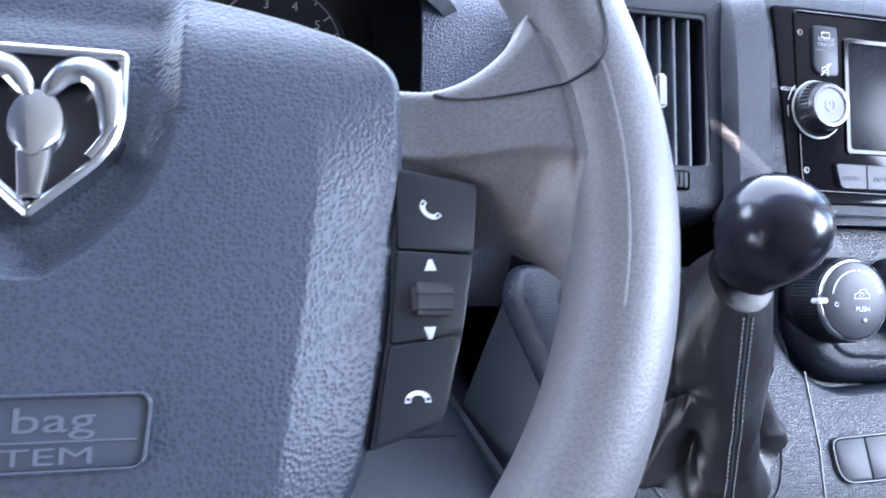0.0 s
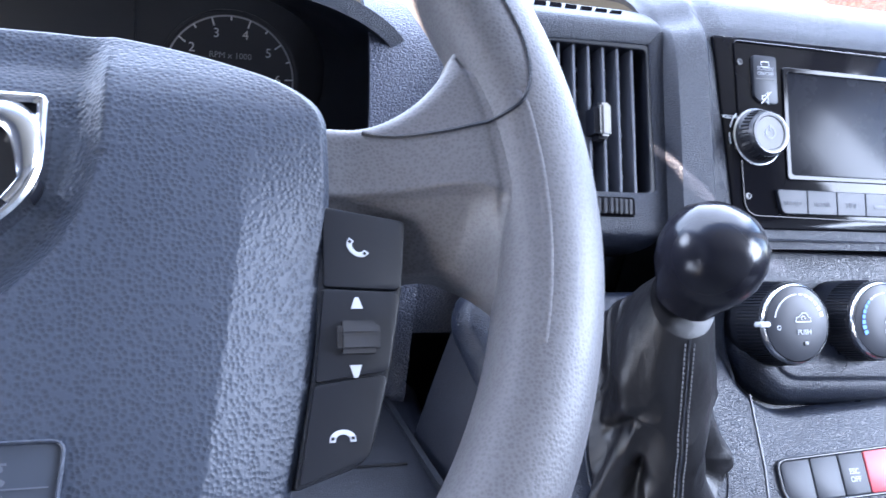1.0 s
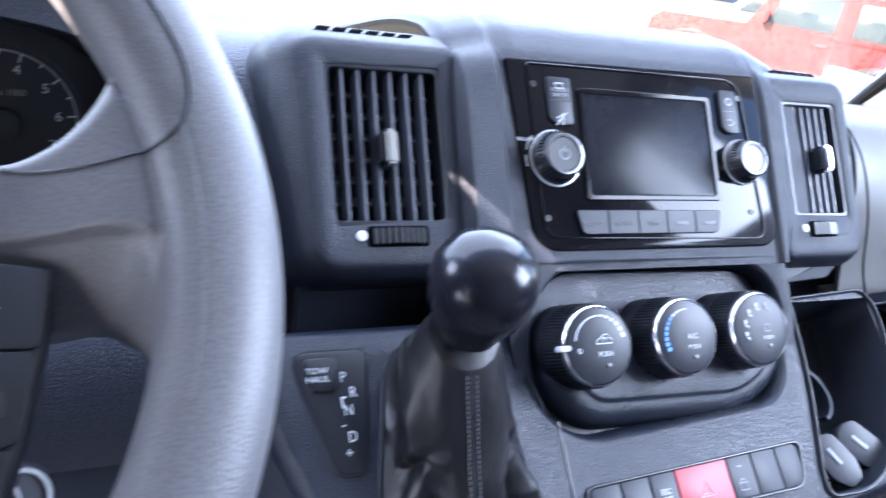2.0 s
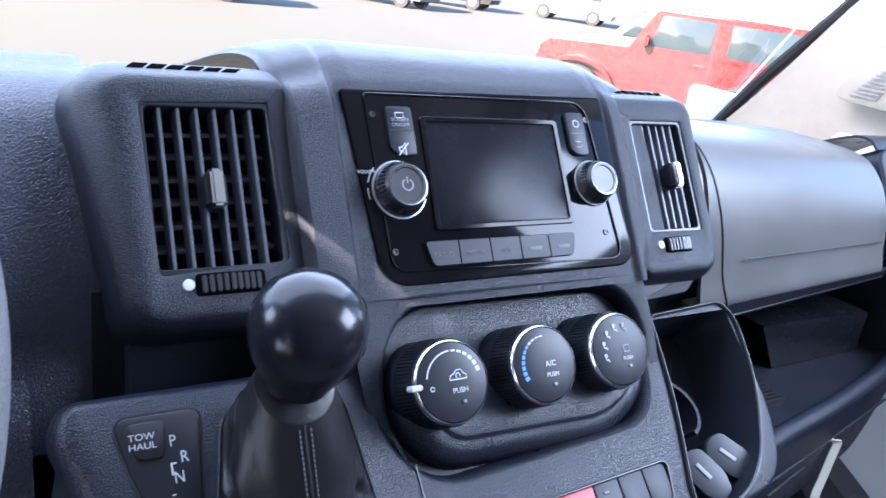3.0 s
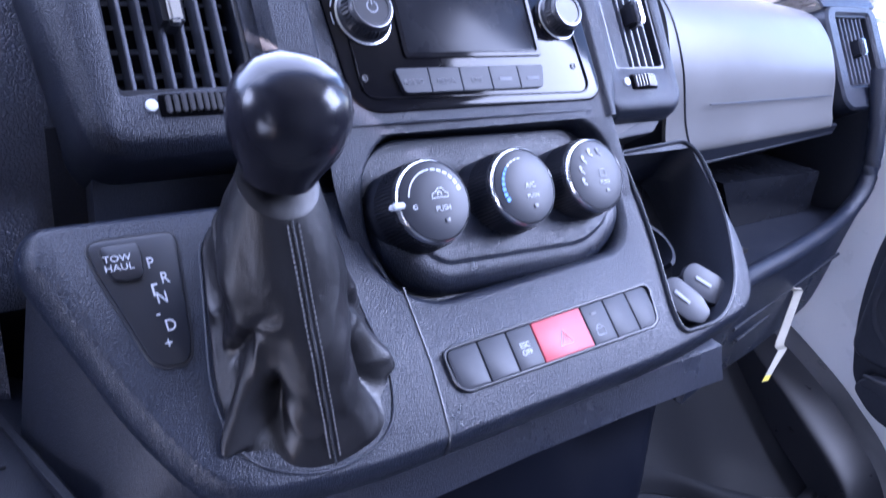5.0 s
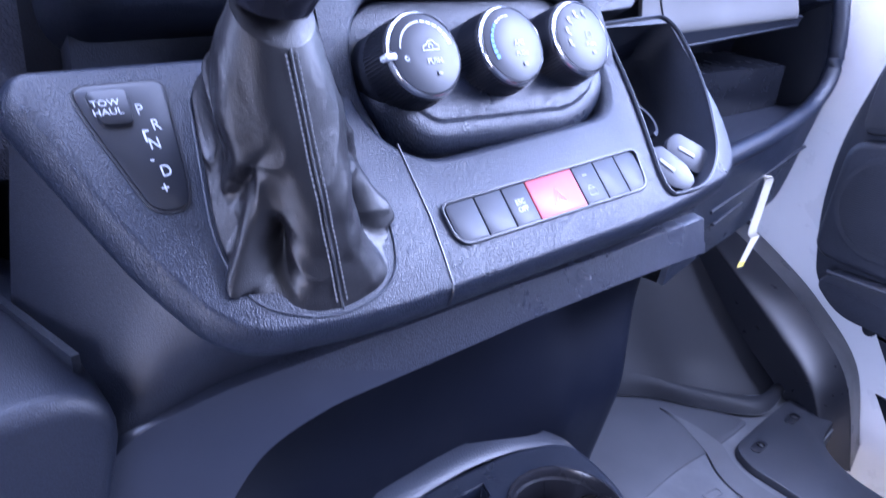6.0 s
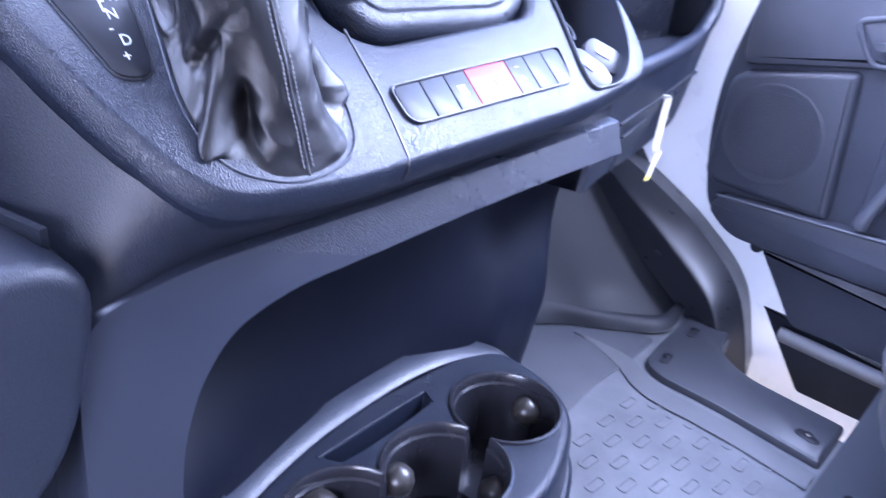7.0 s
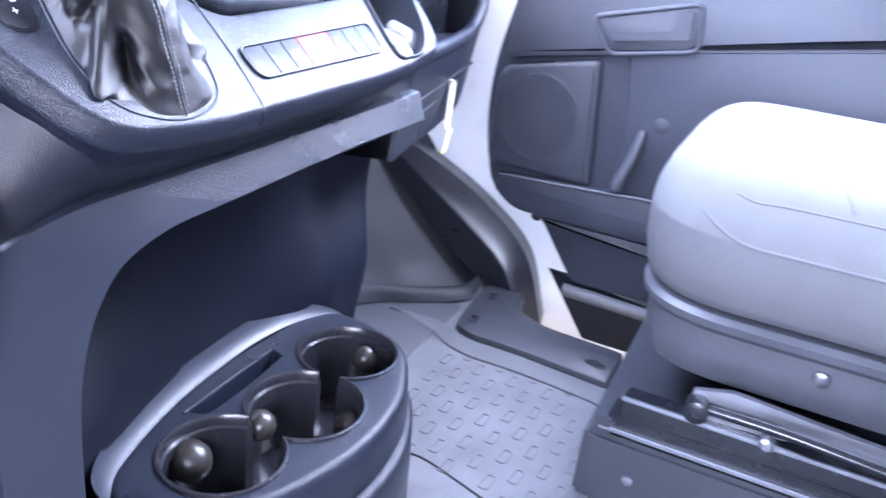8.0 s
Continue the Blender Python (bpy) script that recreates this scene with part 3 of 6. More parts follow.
# the panel behind the wheel and the recess under the vent
part("left_panel", sheet(lambda a, b: (0.170 + 0.090 * a, *(lambda p: (p.x, p.y))(curve_at([(0.555, 0.50, 0), (0.55, 0.575, 0), (0.558, 0.63, 0), (0.58, 0.68, 0), (0.61, 0.708, 0), (0.66, 0.715, 0), (0.80, 0.70, 0), (1.1, 0.61, 0)], b))), 30, 40, 0.004), PAD, dash, "leather-grained dark panel")
part("filler", block(0.655, 0.735, 0.572, 0.62, 0.46, 0.66, 0.004), PLASTIC_D, dash)
part("core", block(0.36, 0.712, 0.545, 0.62, 0.46, 0.655, 0.004), PLASTIC_D, dash)
part("left_lower_panel", sheet(lambda a, b: (-0.36 + 0.572 * a, *(lambda p: (p.x, p.y))(curve_at([(0.53, 0.42, 0), (0.54, 0.50, 0), (0.55, 0.555, 0), (0.585, 0.578, 0), (0.70, 0.575, 0)], b))), 20, 20, 0.004), PAD, dash, "leather-grained panel under the gauges")
part("recess", block(0.246, 0.362, 0.532, 0.60, 0.49, 0.625, 0.018), SHADEP, dash)

# radio
radio = thing("car_radio", "piano-black touchscreen radio with two knobs, switched off", "car radio", STACK)
panel = rounded([(0.104, 0.114), (-0.114, 0.112), (-0.1035, -0.010), (-0.090, -0.0185), (0.098, -0.0185), (0.108, -0.010)], [0.004, 0.004, 0.012, 0.02, 0.02, 0.012], 6)
part("fascia", slab(panel, -0.01, 0.005, 0.002), GLOSS, radio)
line = rounded([(0.086, 0.109), (-0.099, 0.109), (-0.096, -0.010), (0.096, -0.013)], [0.016, 0.004, 0.012, 0.012], 6)
part("fascia_line", hoop(line, inset(line, 0.0012), 0.004, 0.0062, 0.0004), GLOSS, radio)
part("screen_frame", hoop(rrect(-0.0025, 0.0545, 0.116, 0.078, 0.003), rrect(-0.0025, 0.0545, 0.108, 0.0705, 0.002), 0.004, 0.0065, 0.0006), GLOSS, radio)
part("screen", slab(rrect(-0.0025, 0.0545, 0.1085, 0.071, 0.002), 0.003, 0.0055, 0.0004), SCREEN, radio, "dark blank touchscreen")


def knob(parent, u, v, r, h0, h1, name="knob", ridge=36):
    k = part(name, lathe([(r * 1.06, h0), (r * 1.06, h0 + 0.003), (r * 0.98, h0 + 0.004), (r * 0.86, h1 - 0.003), (r * 0.80, h1 - 0.0008), (r * 0.76, h1), (r * 0.66, h1), (r * 0.63, h1 - 0.0008), (0.0001, h1 - 0.001)], 40, m=pose(u, v, 0)), SMOOTH, parent)
    rid = bmesh.new()
    for i in range(ridge):
        merge(rid, moved(moved(block(-0.0006, 0.0006, -0.0005, 0.0005, -0.5 * (h1 - h0 - 0.0085), 0.5 * (h1 - h0 - 0.0085), 0), pose(r * 0.925, 0, (h0 + h1 + 0.0015) / 2, 0, -math.degrees(math.atan2(r * 0.12, h1 - h0 - 0.007)))), pose(u, v, 0, 0, 0, 360 * i / ridge)))
    tagged(part("knurl", rid, SMOOTH, k), kind="stuff")
    part("cap_ring", lathe([(r * 0.80, h1 - 0.001), (r * 0.79, h1 + 0.0002), (r * 0.745, h1 + 0.0003), (r * 0.74, h1 - 0.001)], 40, m=pose(u, v, 0)), DARKCHROME, k, "thin chrome ring")
    part("ring", lathe([(r * 1.13, h0 - 0.001), (r * 1.13, h0 + 0.0015), (r * 1.05, h0 + 0.002), (r * 1.05, h0 - 0.001)], 40, m=pose(u, v, 0)), CHROME, k, "thin chrome ring")
    return k


kl = knob(radio, -0.083, 0.0435, 0.0172, 0.005, 0.019)
knob(radio, 0.0795, 0.045, 0.0155, 0.005, 0.019)
for (u, v, w, h, sl) in ((-0.0755, 0.083, 0.019, 0.033, 0.0), (0.0725, 0.083, 0.0165, 0.033, 0.0)):
    k = part("key_pad", slab(rounded([(u + w / 2, v + h / 2), (u - w / 2, v + h / 2), (u - w / 2, v - h / 2 + 0.004), (u - w / 2 + 0.006, v - h / 2), (u + w / 2, v - h / 2)], 0.003), 0.004, 0.0075, 0.0007), BUTTON, radio)
    part("gap", block(u - w / 2 + 0.001, u + w / 2 - 0.001, v - 0.0003, v + 0.0003, 0.0074, 0.0078, 0), DIAL, k)
names = ["RADIO", "MEDIA", "TIME", "", ""]
DIMP = plain("dim grey print", (0.11, 0.115, 0.13), 0.6)
for i in range(5):
    u = -0.0590 + 0.0247 * i
    k = part("preset_key", slab(rounded([(u + 0.01222, 0.0085), (u - 0.01222, 0.0085), (u - 0.01222 + 0.004 * (i == 0), -0.0080), (u + 0.01222 - 0.004 * (i == 4), -0.0080)], [0.003 if i == 4 else 0.0008, 0.003 if i == 0 else 0.0008, 0.004 if i == 0 else 0.0008, 0.004 if i == 4 else 0.0008]), 0.004, 0.0080, 0.0006), BUTTON, radio, smooth=0)
    if names[i]:
        words(names[i], 0.0048, k, DIMP, u, -0.001, 0.0082)
    else:
        part("print", slab(rrect(u, -0.001, 0.011, 0.0028, 0.0006), 0.0078, 0.0082, 0.0001), DIMP, k)
for u, v in ((-0.094, 0.0942), (0.0845, 0.0945), (-0.092, 0.0035), (0.0842, 0.0074)):
    part("screw_hole", lathe([(0.0022, 0.0045), (0.0022, 0.0058), (0.0014, 0.0058), (0.0013, 0.0052), (0.0001, 0.0051)], 16, m=pose(u, v, 0)), DIAL, radio)
words("VOLUME", 0.0034, radio, WHITE, -0.1035, 0.0560, 0.0053)
words("SCREEN\nON/OFF", 0.0036, radio, GREYP, -0.0755, 0.0885, 0.0077)


def icon(parent, pts, h, material, w=0.0005):
    """A drawn sign: thin flat strokes through points."""
    part("sign", tube([(u, v, h) for u, v in pts], w, 5, flat=0.3), material, parent, smooth=0)


def ring_pts(u, v, r, a0, a1, n=16):
    return [(u + r * math.cos(radians(a0 + (a1 - a0) * i / n)), v + r * math.sin(radians(a0 + (a1 - a0) * i / n))) for i in range(n + 1)]


icon(kl, ring_pts(-0.083, 0.0435, 0.0036, 120, 420), 0.0183, GREYP)
icon(kl, [(-0.083, 0.0445), (-0.083, 0.0485)], 0.0183, GREYP)
icon(radio, [(-0.0790, 0.0715), (-0.0770, 0.0715), (-0.0745, 0.0745), (-0.0745, 0.0660), (-0.0770, 0.0690), (-0.0790, 0.0690), (-0.0790, 0.0715)], 0.0077, WHITE, 0.0004)
icon(radio, [(-0.0800, 0.0660), (-0.0720, 0.0745)], 0.0077, WHITE, 0.0004)
icon(radio, [(-0.0785, 0.0950), (-0.0725, 0.0950), (-0.0725, 0.0915), (-0.0785, 0.0915), (-0.0785, 0.0950)], 0.0077, WHITE, 0.0004)
icon(radio, ring_pts(0.0725, 0.0905, 0.0026, 0, 360), 0.0077, GREYP, 0.0007)
icon(radio, [(0.0695, 0.0725), (0.0735, 0.0725), (0.0755, 0.0745), (0.0735, 0.0765), (0.0695, 0.0765)], 0.0077, GREYP, 0.0004)
icon(radio, ring_pts(-0.083, 0.0435, 0.0215, 135, 165), 0.0053, WHITE, 0.0004)
icon(radio, ring_pts(-0.083, 0.0435, 0.0215, 175, 195), 0.0053, WHITE, 0.0004)

# climate pod
pod = thing("climate_control", "raised climate control pod with three round dials", "climate control", STACK)


PO = rounded([(0.086, -0.0335), (-0.082, -0.0300), (-0.106, -0.055), (-0.1115, -0.100), (-0.086, -0.1350), (0.052, -0.1390), (0.094, -0.115), (0.1025, -0.06)], [0.030, 0.034, 0.03, 0.04, 0.04, 0.05, 0.04, 0.03], 10)


def pod_h(u, v, d):
    """The pod's face: sunk under the stack's edge at the top, standing out at the foot, rolled under at its rim; d: how far inside the rim."""
    low = smooth01(-0.045, -0.112, v)
    h = -0.0130 + 0.0255 * low
    r = 0.0135 * smooth01(-0.050, -0.095, v) + 0.0015
    if d < r:
        h -= 1.25 * r * (1 - math.sqrt(max(0.0, 1 - (1 - d / r) ** 2)))
    # a fine step that follows the foot and the far side
    step = 0.0185 + 0.003 * smooth01(-0.05, -0.10, u)
    fade = smooth01(-0.080, -0.100, v + 0.25 * max(0.0, u - 0.03))
    return h - 0.0016 * smooth01(step + 0.0016, step - 0.0010, d) * fade


rings = [lift(PO, -0.05)]
for d in [0.0, 0.0004, 0.001, 0.002, 0.0032, 0.0046, 0.0062, 0.0080, 0.0100, 0.0118, 0.0135, 0.0150, 0.0162, 0.0172, 0.0182, 0.0192, 0.0202, 0.0214, 0.0228, 0.025, 0.028]:
    rings.append([(u, v, pod_h(u, v, d)) for u, v in inset(PO, d)])
core_ring = inset(PO, 0.028)
for s in (0.92, 0.82, 0.70, 0.55, 0.38, 0.18):
    rings.append([(-0.004 + (u + 0.004) * s, -0.085 + (v + 0.085) * s, pod_h(u * s, -0.085 + (v + 0.085) * s, 0.05)) for u, v in core_ring])
part("shell", loft(rings), PLASTIC, pod, "grained charcoal pod, sunk at the top and rounded at the foot", smooth=60)
# the stack's lower face, with a rolled edge round the pod
hole = inset(PO, -0.0022)
lower_out = rounded([(0.113, -0.026), (-0.127, -0.026), (-0.1275, -0.075), (-0.120, -0.118), (-0.104, -0.150), (0.088, -0.150), (0.1155, -0.09)], [0.001, 0.001, 0.03, 0.03, 0.03, 0.02, 0.03], 8)


def lower_h(u, v):
    return 0.0031 - 0.020 * smooth01(-0.105, -0.150, v) + 0.004 * smooth01(-0.112, -0.120, u) * smooth01(-0.06, -0.03, v)


bm = loft([lift(inset(hole, d), lambda u, v: lower_h(u, v) - h) for d, h in ((0.0, 0.030), (0.0, 0.0050), (-0.0007, 0.0024), (-0.0020, 0.0009), (-0.0040, 0.0))], False, False)
bm.verts.ensure_lookup_table()
k = len(hole)
edges = [bm.edges.get((bm.verts[len(bm.verts) - k + i], bm.verts[len(bm.verts) - k + (i + 1) % k])) for i in range(k)]
loop = [bm.verts.new((u, v, lower_h(u, v))) for u, v in lower_out]
edges += [bm.edges.new((loop[i], loop[(i + 1) % len(loop)])) for i in range(len(loop))]
bmesh.ops.triangle_fill(bm, use_beauty=True, edges=edges)
part("surround", bm, STACKP, pod, "grained lower face of the stack round the pod", smooth=50)


def dial(u, v, label):
    d = part("dial", lathe([(0.0278, -0.016), (0.0276, 0.004), (0.0268, 0.006), (0.0257, 0.027), (0.0240, 0.0298), (0.0001, 0.0300)], 48, m=pose(u, v, 0)), SMOOTH, pod, label)
    rid = bmesh.new()
    for i in range(72):
        merge(rid, moved(moved(block(-0.0006, 0.0006, -0.00045, 0.00045, -0.0095, 0.0095, 0), pose(0.0264, 0, 0.0165, 0, -3.2)), pose(u, v, 0, 0, 0, 5 * i)))
    tagged(part("knurl", rid, SMOOTH, d), kind="stuff")
    part("ring", lathe([(0.0255, 0.0262), (0.0258, 0.0280), (0.0248, 0.0305), (0.0240, 0.0311), (0.0234, 0.0300), (0.0236, 0.0270)], 48, m=pose(u, v, 0)), CHROME, d, "bright chrome ring")
    part("face", lathe([(0.0236, 0.0292), (0.0233, 0.0309), (0.018, 0.0322), (0.009, 0.0328), (0.0001, 0.0330)], 40, m=pose(u, v, 0)), FACE, d)
    return d


def arc_print(parent, u, v, r, a0, a1, w, h, material, n=18):
    out = [(u + (r + w / 2) * math.cos(radians(a0 + (a1 - a0) * i / n)), v + (r + w / 2) * math.sin(radians(a0 + (a1 - a0) * i / n)), h) for i in range(n + 1)]
    inn = [(u + (r - w / 2) * math.cos(radians(a0 + (a1 - a0) * i / n)), v + (r - w / 2) * math.sin(radians(a0 + (a1 - a0) * i / n)), h) for i in range(n + 1)]
    part("scale_arc", loft([out, inn], False, False, closed=False), material, parent, smooth=0)


DIALS = [(-0.0806, -0.0805), (-0.0118, -0.0795), (0.0525, -0.0785)]
D = [dial(*DIALS[0], "fan speed dial"), dial(*DIALS[1], "temperature dial"), dial(*DIALS[2], "air direction dial")]
TOP = 0.0334
u, v = DIALS[0]
arc_print(D[0], u, v, 0.0182, 168, 92, 0.0009, TOP - 0.001, WHITE, 16)
for k in range(6):
    arc_print(D[0], u, v, 0.0182, 88 - 13 * k, 78 - 13 * k, 0.0012 + 0.0003 * k, TOP - 0.001, WHITE, 5)
part("pointer", block(u - 0.0290, u - 0.0210, v - 0.0020, v + 0.0014, 0.026, 0.0328, 0.0008), WHITE, D[0], "white pointer")
words("PUSH", 0.0044, D[0], WHITE, u + 0.0030, v - 0.0055, TOP)
icon(D[0], [(u - 0.0032, v + 0.0010), (u - 0.0027, v + 0.0035), (u - 0.0002, v + 0.0045), (u + 0.0018, v + 0.0065), (u + 0.0048, v + 0.0065), (u + 0.0063, v + 0.0042), (u + 0.0083, v + 0.0032), (u + 0.0083, v + 0.0010), (u - 0.0032, v + 0.0010)], TOP, WHITE, 0.0003)
icon(D[0], ring_pts(u + 0.0025, v + 0.0032, 0.0014, -30, 230, 10), TOP, WHITE, 0.0003)
icon(D[0], ring_pts(u - 0.0150, v - 0.0025, 0.0013, 0, 360, 10), TOP - 0.001, WHITE, 0.0003)
part("lamp", slab(rrect(u + 0.0045, v - 0.0125, 0.0034, 0.0026, 0.0004), 0.0315, TOP - 0.0003, 0.0001), DIAL, D[0])
u, v = DIALS[1]
for k in range(11):
    arc_print(D[1], u, v, 0.0178, 208 - 11 * k, 200 - 11 * k, 0.0030 - 0.00022 * k, TOP - 0.001, BLUEP if k < 7 else WHITE, 4)
words("A/C", 0.0050, D[1], WHITE, u + 0.0025, v - 0.0002, TOP)
words("PUSH", 0.0040, D[1], WHITE, u + 0.0030, v - 0.0070, TOP)
part("lamp", slab(rrect(u + 0.004, v - 0.0135, 0.0034, 0.0026, 0.0004), 0.0315, TOP - 0.0003, 0.0001), DIAL, D[1])
u, v = DIALS[2]
words("PUSH", 0.0036, D[2], WHITE, u + 0.0035, v - 0.0062, TOP)
icon(D[2], [(u + 0.0010, v - 0.0018), (u + 0.0058, v - 0.0018), (u + 0.0058, v + 0.0026), (u + 0.0010, v + 0.0026), (u + 0.0010, v - 0.0018)], TOP, GREYP, 0.0004)
part("lamp", slab(rrect(u + 0.0050, v - 0.0118, 0.0032, 0.0024, 0.0004), 0.0315, TOP - 0.0003, 0.0001), DIAL, D[2])
for a in (75, 105, 135, 165, 195):
    x, y = u + 0.0155 * math.cos(radians(a)), v + 0.0155 * math.sin(radians(a))
    mark = WHITE if a > 90 else GREYP
    icon(D[2], ring_pts(x, y + 0.0014, 0.0009, 0, 360, 8), TOP - 0.0005, mark, 0.0005)
    icon(D[2], [(x - 0.0004, y + 0.0002), (x, y - 0.0014), (x + 0.0018, y - 0.0014), (x + 0.0022, y - 0.0030)], TOP - 0.0005, mark, 0.0005)

# ---- console ledge with selector and switches ----
ledge = thing("console_ledge", "grained charcoal console ledge under the dials", "console", CONSOLE)
lo = rounded([(0.0925, 0.118), (0.094, 0.075), (0.078, 0.046), (-0.085, 0.037), (-0.110, 0.056), (-0.116, 0.118), (-0.286, 0.118), (-0.2945, 0.098), (-0.2580, 0.002), (-0.232, -0.041), (-0.160, -0.0500), (0.090, -0.0440), (0.190, -0.029), (0.213, 0.02), (0.2135, 0.121), (0.120, 0.121)],
             [0.01, 0.04, 0.04, 0.03, 0.03, 0.004, 0.010, 0.012, 0.03, 0.040, 0.05, 0.06, 0.04, 0.03, 0.01, 0.004], 7)
BIN = rounded([(0.200, 0.118), (0.121, 0.114), (0.113, 0.050), (0.096, -0.012), (0.096, -0.0275), (0.140, -0.028), (0.172, -0.006), (0.196, 0.038), (0.2065, 0.075), (0.2085, 0.105)], [0.012, 0.004, 0.03, 0.01, 0.012, 0.02, 0.02, 0.02, 0.02, 0.012], 6)
ledge_rings = [lift(inset(lo, 0.010), -0.045), lift(inset(lo, 0.0050), -0.024), lift(inset(lo, 0.0022), -0.0185), lift(inset(lo, 0.0004), -0.0165), lift(lo, -0.0145), lift(inset(lo, 0.0007), -0.0115), lift(inset(lo, 0.0018), -0.0080), lift(inset(lo, 0.0034), -0.0048), lift(inset(lo, 0.0052), -0.0022), lift(inset(lo, 0.0070), -0.0006), lift(inset(lo, 0.0088), 0.0)]


def with_hole(rings, hole, h):
    """The rings' skin, closed on top round a hole."""
    bm = loft(rings, False, False)
    bm.verts.ensure_lookup_table()
    k = len(rings[-1])
    rim = [bm.verts[len(bm.verts) - k + i] for i in range(k)]
    loop = [bm.verts.new((u, v, h)) for u, v in hole]
    edges = [bm.edges.get((rim[i], rim[(i + 1) % k])) for i in range(k)]
    edges += [bm.edges.new((loop[i], loop[(i + 1) % len(loop)])) for i in range(len(loop))]
    bmesh.ops.triangle_fill(bm, use_beauty=True, edges=edges)
    low = [bm.verts.new((u, v, h - 0.05)) for u, v in hole]
    for i in range(len(loop)):
        j = (i + 1) % len(loop)
        bm.faces.new((loop[i], loop[j], low[j], low[i]))
    return bm


part("body", with_hole(ledge_rings, BIN, 0.0), PLASTIC, ledge, "grained ledge with rounded edges")
part("notch_floor", slab([(0.10, 0.125), (-0.12, 0.125), (-0.12, 0.025), (0.10, 0.025)], -0.06, -0.017, 0.001), PLASTIC_D, ledge)
seam = [(-0.1035, 0.046, 0.0), (-0.1040, 0.0, 0.0), (-0.1070, -0.025, 0.0), (-0.1090, -0.0390, 0.0), (-0.1095, -0.0430, -0.0012), (-0.1098, -0.0462, -0.0046), (-0.1100, -0.0485, -0.0115)]
part("seam", tube(seam, 0.0008, 6), DIAL, ledge)

sel = thing("gear_selector", "black ball-topped gear selector in a stitched leather boot", "gear selector", CONSOLE)
pl = rounded([(-0.2195, 0.1010), (-0.2630, 0.1010), (-0.2605, 0.0850), (-0.2460, 0.0330), (-0.2300, 0.0315), (-0.2262, 0.046)], [0.007, 0.011, 0.01, 0.007, 0.008, 0.01], 6)
plate = part("range_plate", slab(pl, -0.004, 0.0015, 0.0006), SMOOTH, sel, "black selector range plate")
part("plate_groove", hoop(inset(pl, -0.0014), pl, -0.002, 0.0007, 0.0002), DIAL, plate)
key = part("tow_key", slab(rounded([(-0.2385, 0.097), (-0.2575, 0.097), (-0.2545, 0.0785), (-0.2405, 0.0775)], 0.004), 0.001, 0.0035, 0.0006), SMOOTH, plate)
part("key_groove", hoop(inset(rounded([(-0.2385, 0.097), (-0.2575, 0.097), (-0.2545, 0.0785), (-0.2405, 0.0775)], 0.004), -0.0008), rounded([(-0.2385, 0.097), (-0.2575, 0.097), (-0.2545, 0.0785), (-0.2405, 0.0775)], 0.004), 0.001, 0.0019, 0.0001), DIAL, plate)
words("TOW\nHAUL", 0.0048, key, WHITE, -0.2505, 0.0872, 0.0037, wide=1.1)
for ch, u, v in (("P", -0.2356, 0.0854), ("R", -0.2309, 0.0764), ("N", -0.2347, 0.0665), ("-", -0.2386, 0.0590), ("D", -0.2343, 0.0518), ("+", -0.2375, 0.0431)):
    words(ch, 0.0085, plate, WHITE, u, v, 0.0017, wide=0.85)
part("gate_mark", slab([(-0.2352, 0.0745), (-0.2352, 0.0735), (-0.2372, 0.0735), (-0.2372, 0.0680), (-0.2382, 0.0680), (-0.2382, 0.0745)], 0.001, 0.0017, 0.0001), WHITE, plate)
boot_o = rounded([(-0.139, 0.099), (-0.207, 0.099), (-0.2245, 0.012), (-0.219, -0.022), (-0.182, -0.0400), (-0.142, -0.030), (-0.1305, -0.002)], [0.014, 0.014, 0.04, 0.022, 0.03, 0.022, 0.035], 7)
part("boot_frame", hoop(inset(boot_o, -0.0016), boot_o, -0.002, 0.0009, 0.0005), PLASTIC, sel)
KN = Vector((-0.1884, 0.1018, 0.0994))          # middle of the ball
NECK = Vector((-0.1895, 0.0865, 0.071))
rings = []
NB, NT = 200, 96
MID = Vector((-0.176, 0.030))


def frame_reach(ang):
    """From the middle of the boot's frame to its edge."""
    d = Vector((math.cos(ang), math.sin(ang)))
    best = 0.03
    for i in range(len(boot_o)):
        a, b = Vector(boot_o[i - 1]) - MID, Vector(boot_o[i]) - MID
        e = b - a
        det = d.x * -e.y + d.y * e.x
        if abs(det) > 1e-12:
            r = (a.x * -e.y + a.y * e.x) / det
            s = (d.x * a.y - d.y * a.x) / det
            if r > 0 and -1e-6 <= s <= 1 + 1e-6:
                best = r
    return best


def bell(x, at, wide):
    return math.exp(-((x - at) / wide) ** 2)


CORNER = [1.0, 0.74, 0.72, 0.80, 0.90, 0.97, 1.0, 1.0]
BAGGY = [1.0, 0.86, 0.84, 1.0, 1.14, 1.18, 1.08, 1.0]
LEAN_IN = [1.0, 0.97, 0.95, 0.98, 1.0, 1.0, 1.0, 1.0]


def shape_at(table, t):
    return curve_at([(q, 0, 0) for q in table], t).x


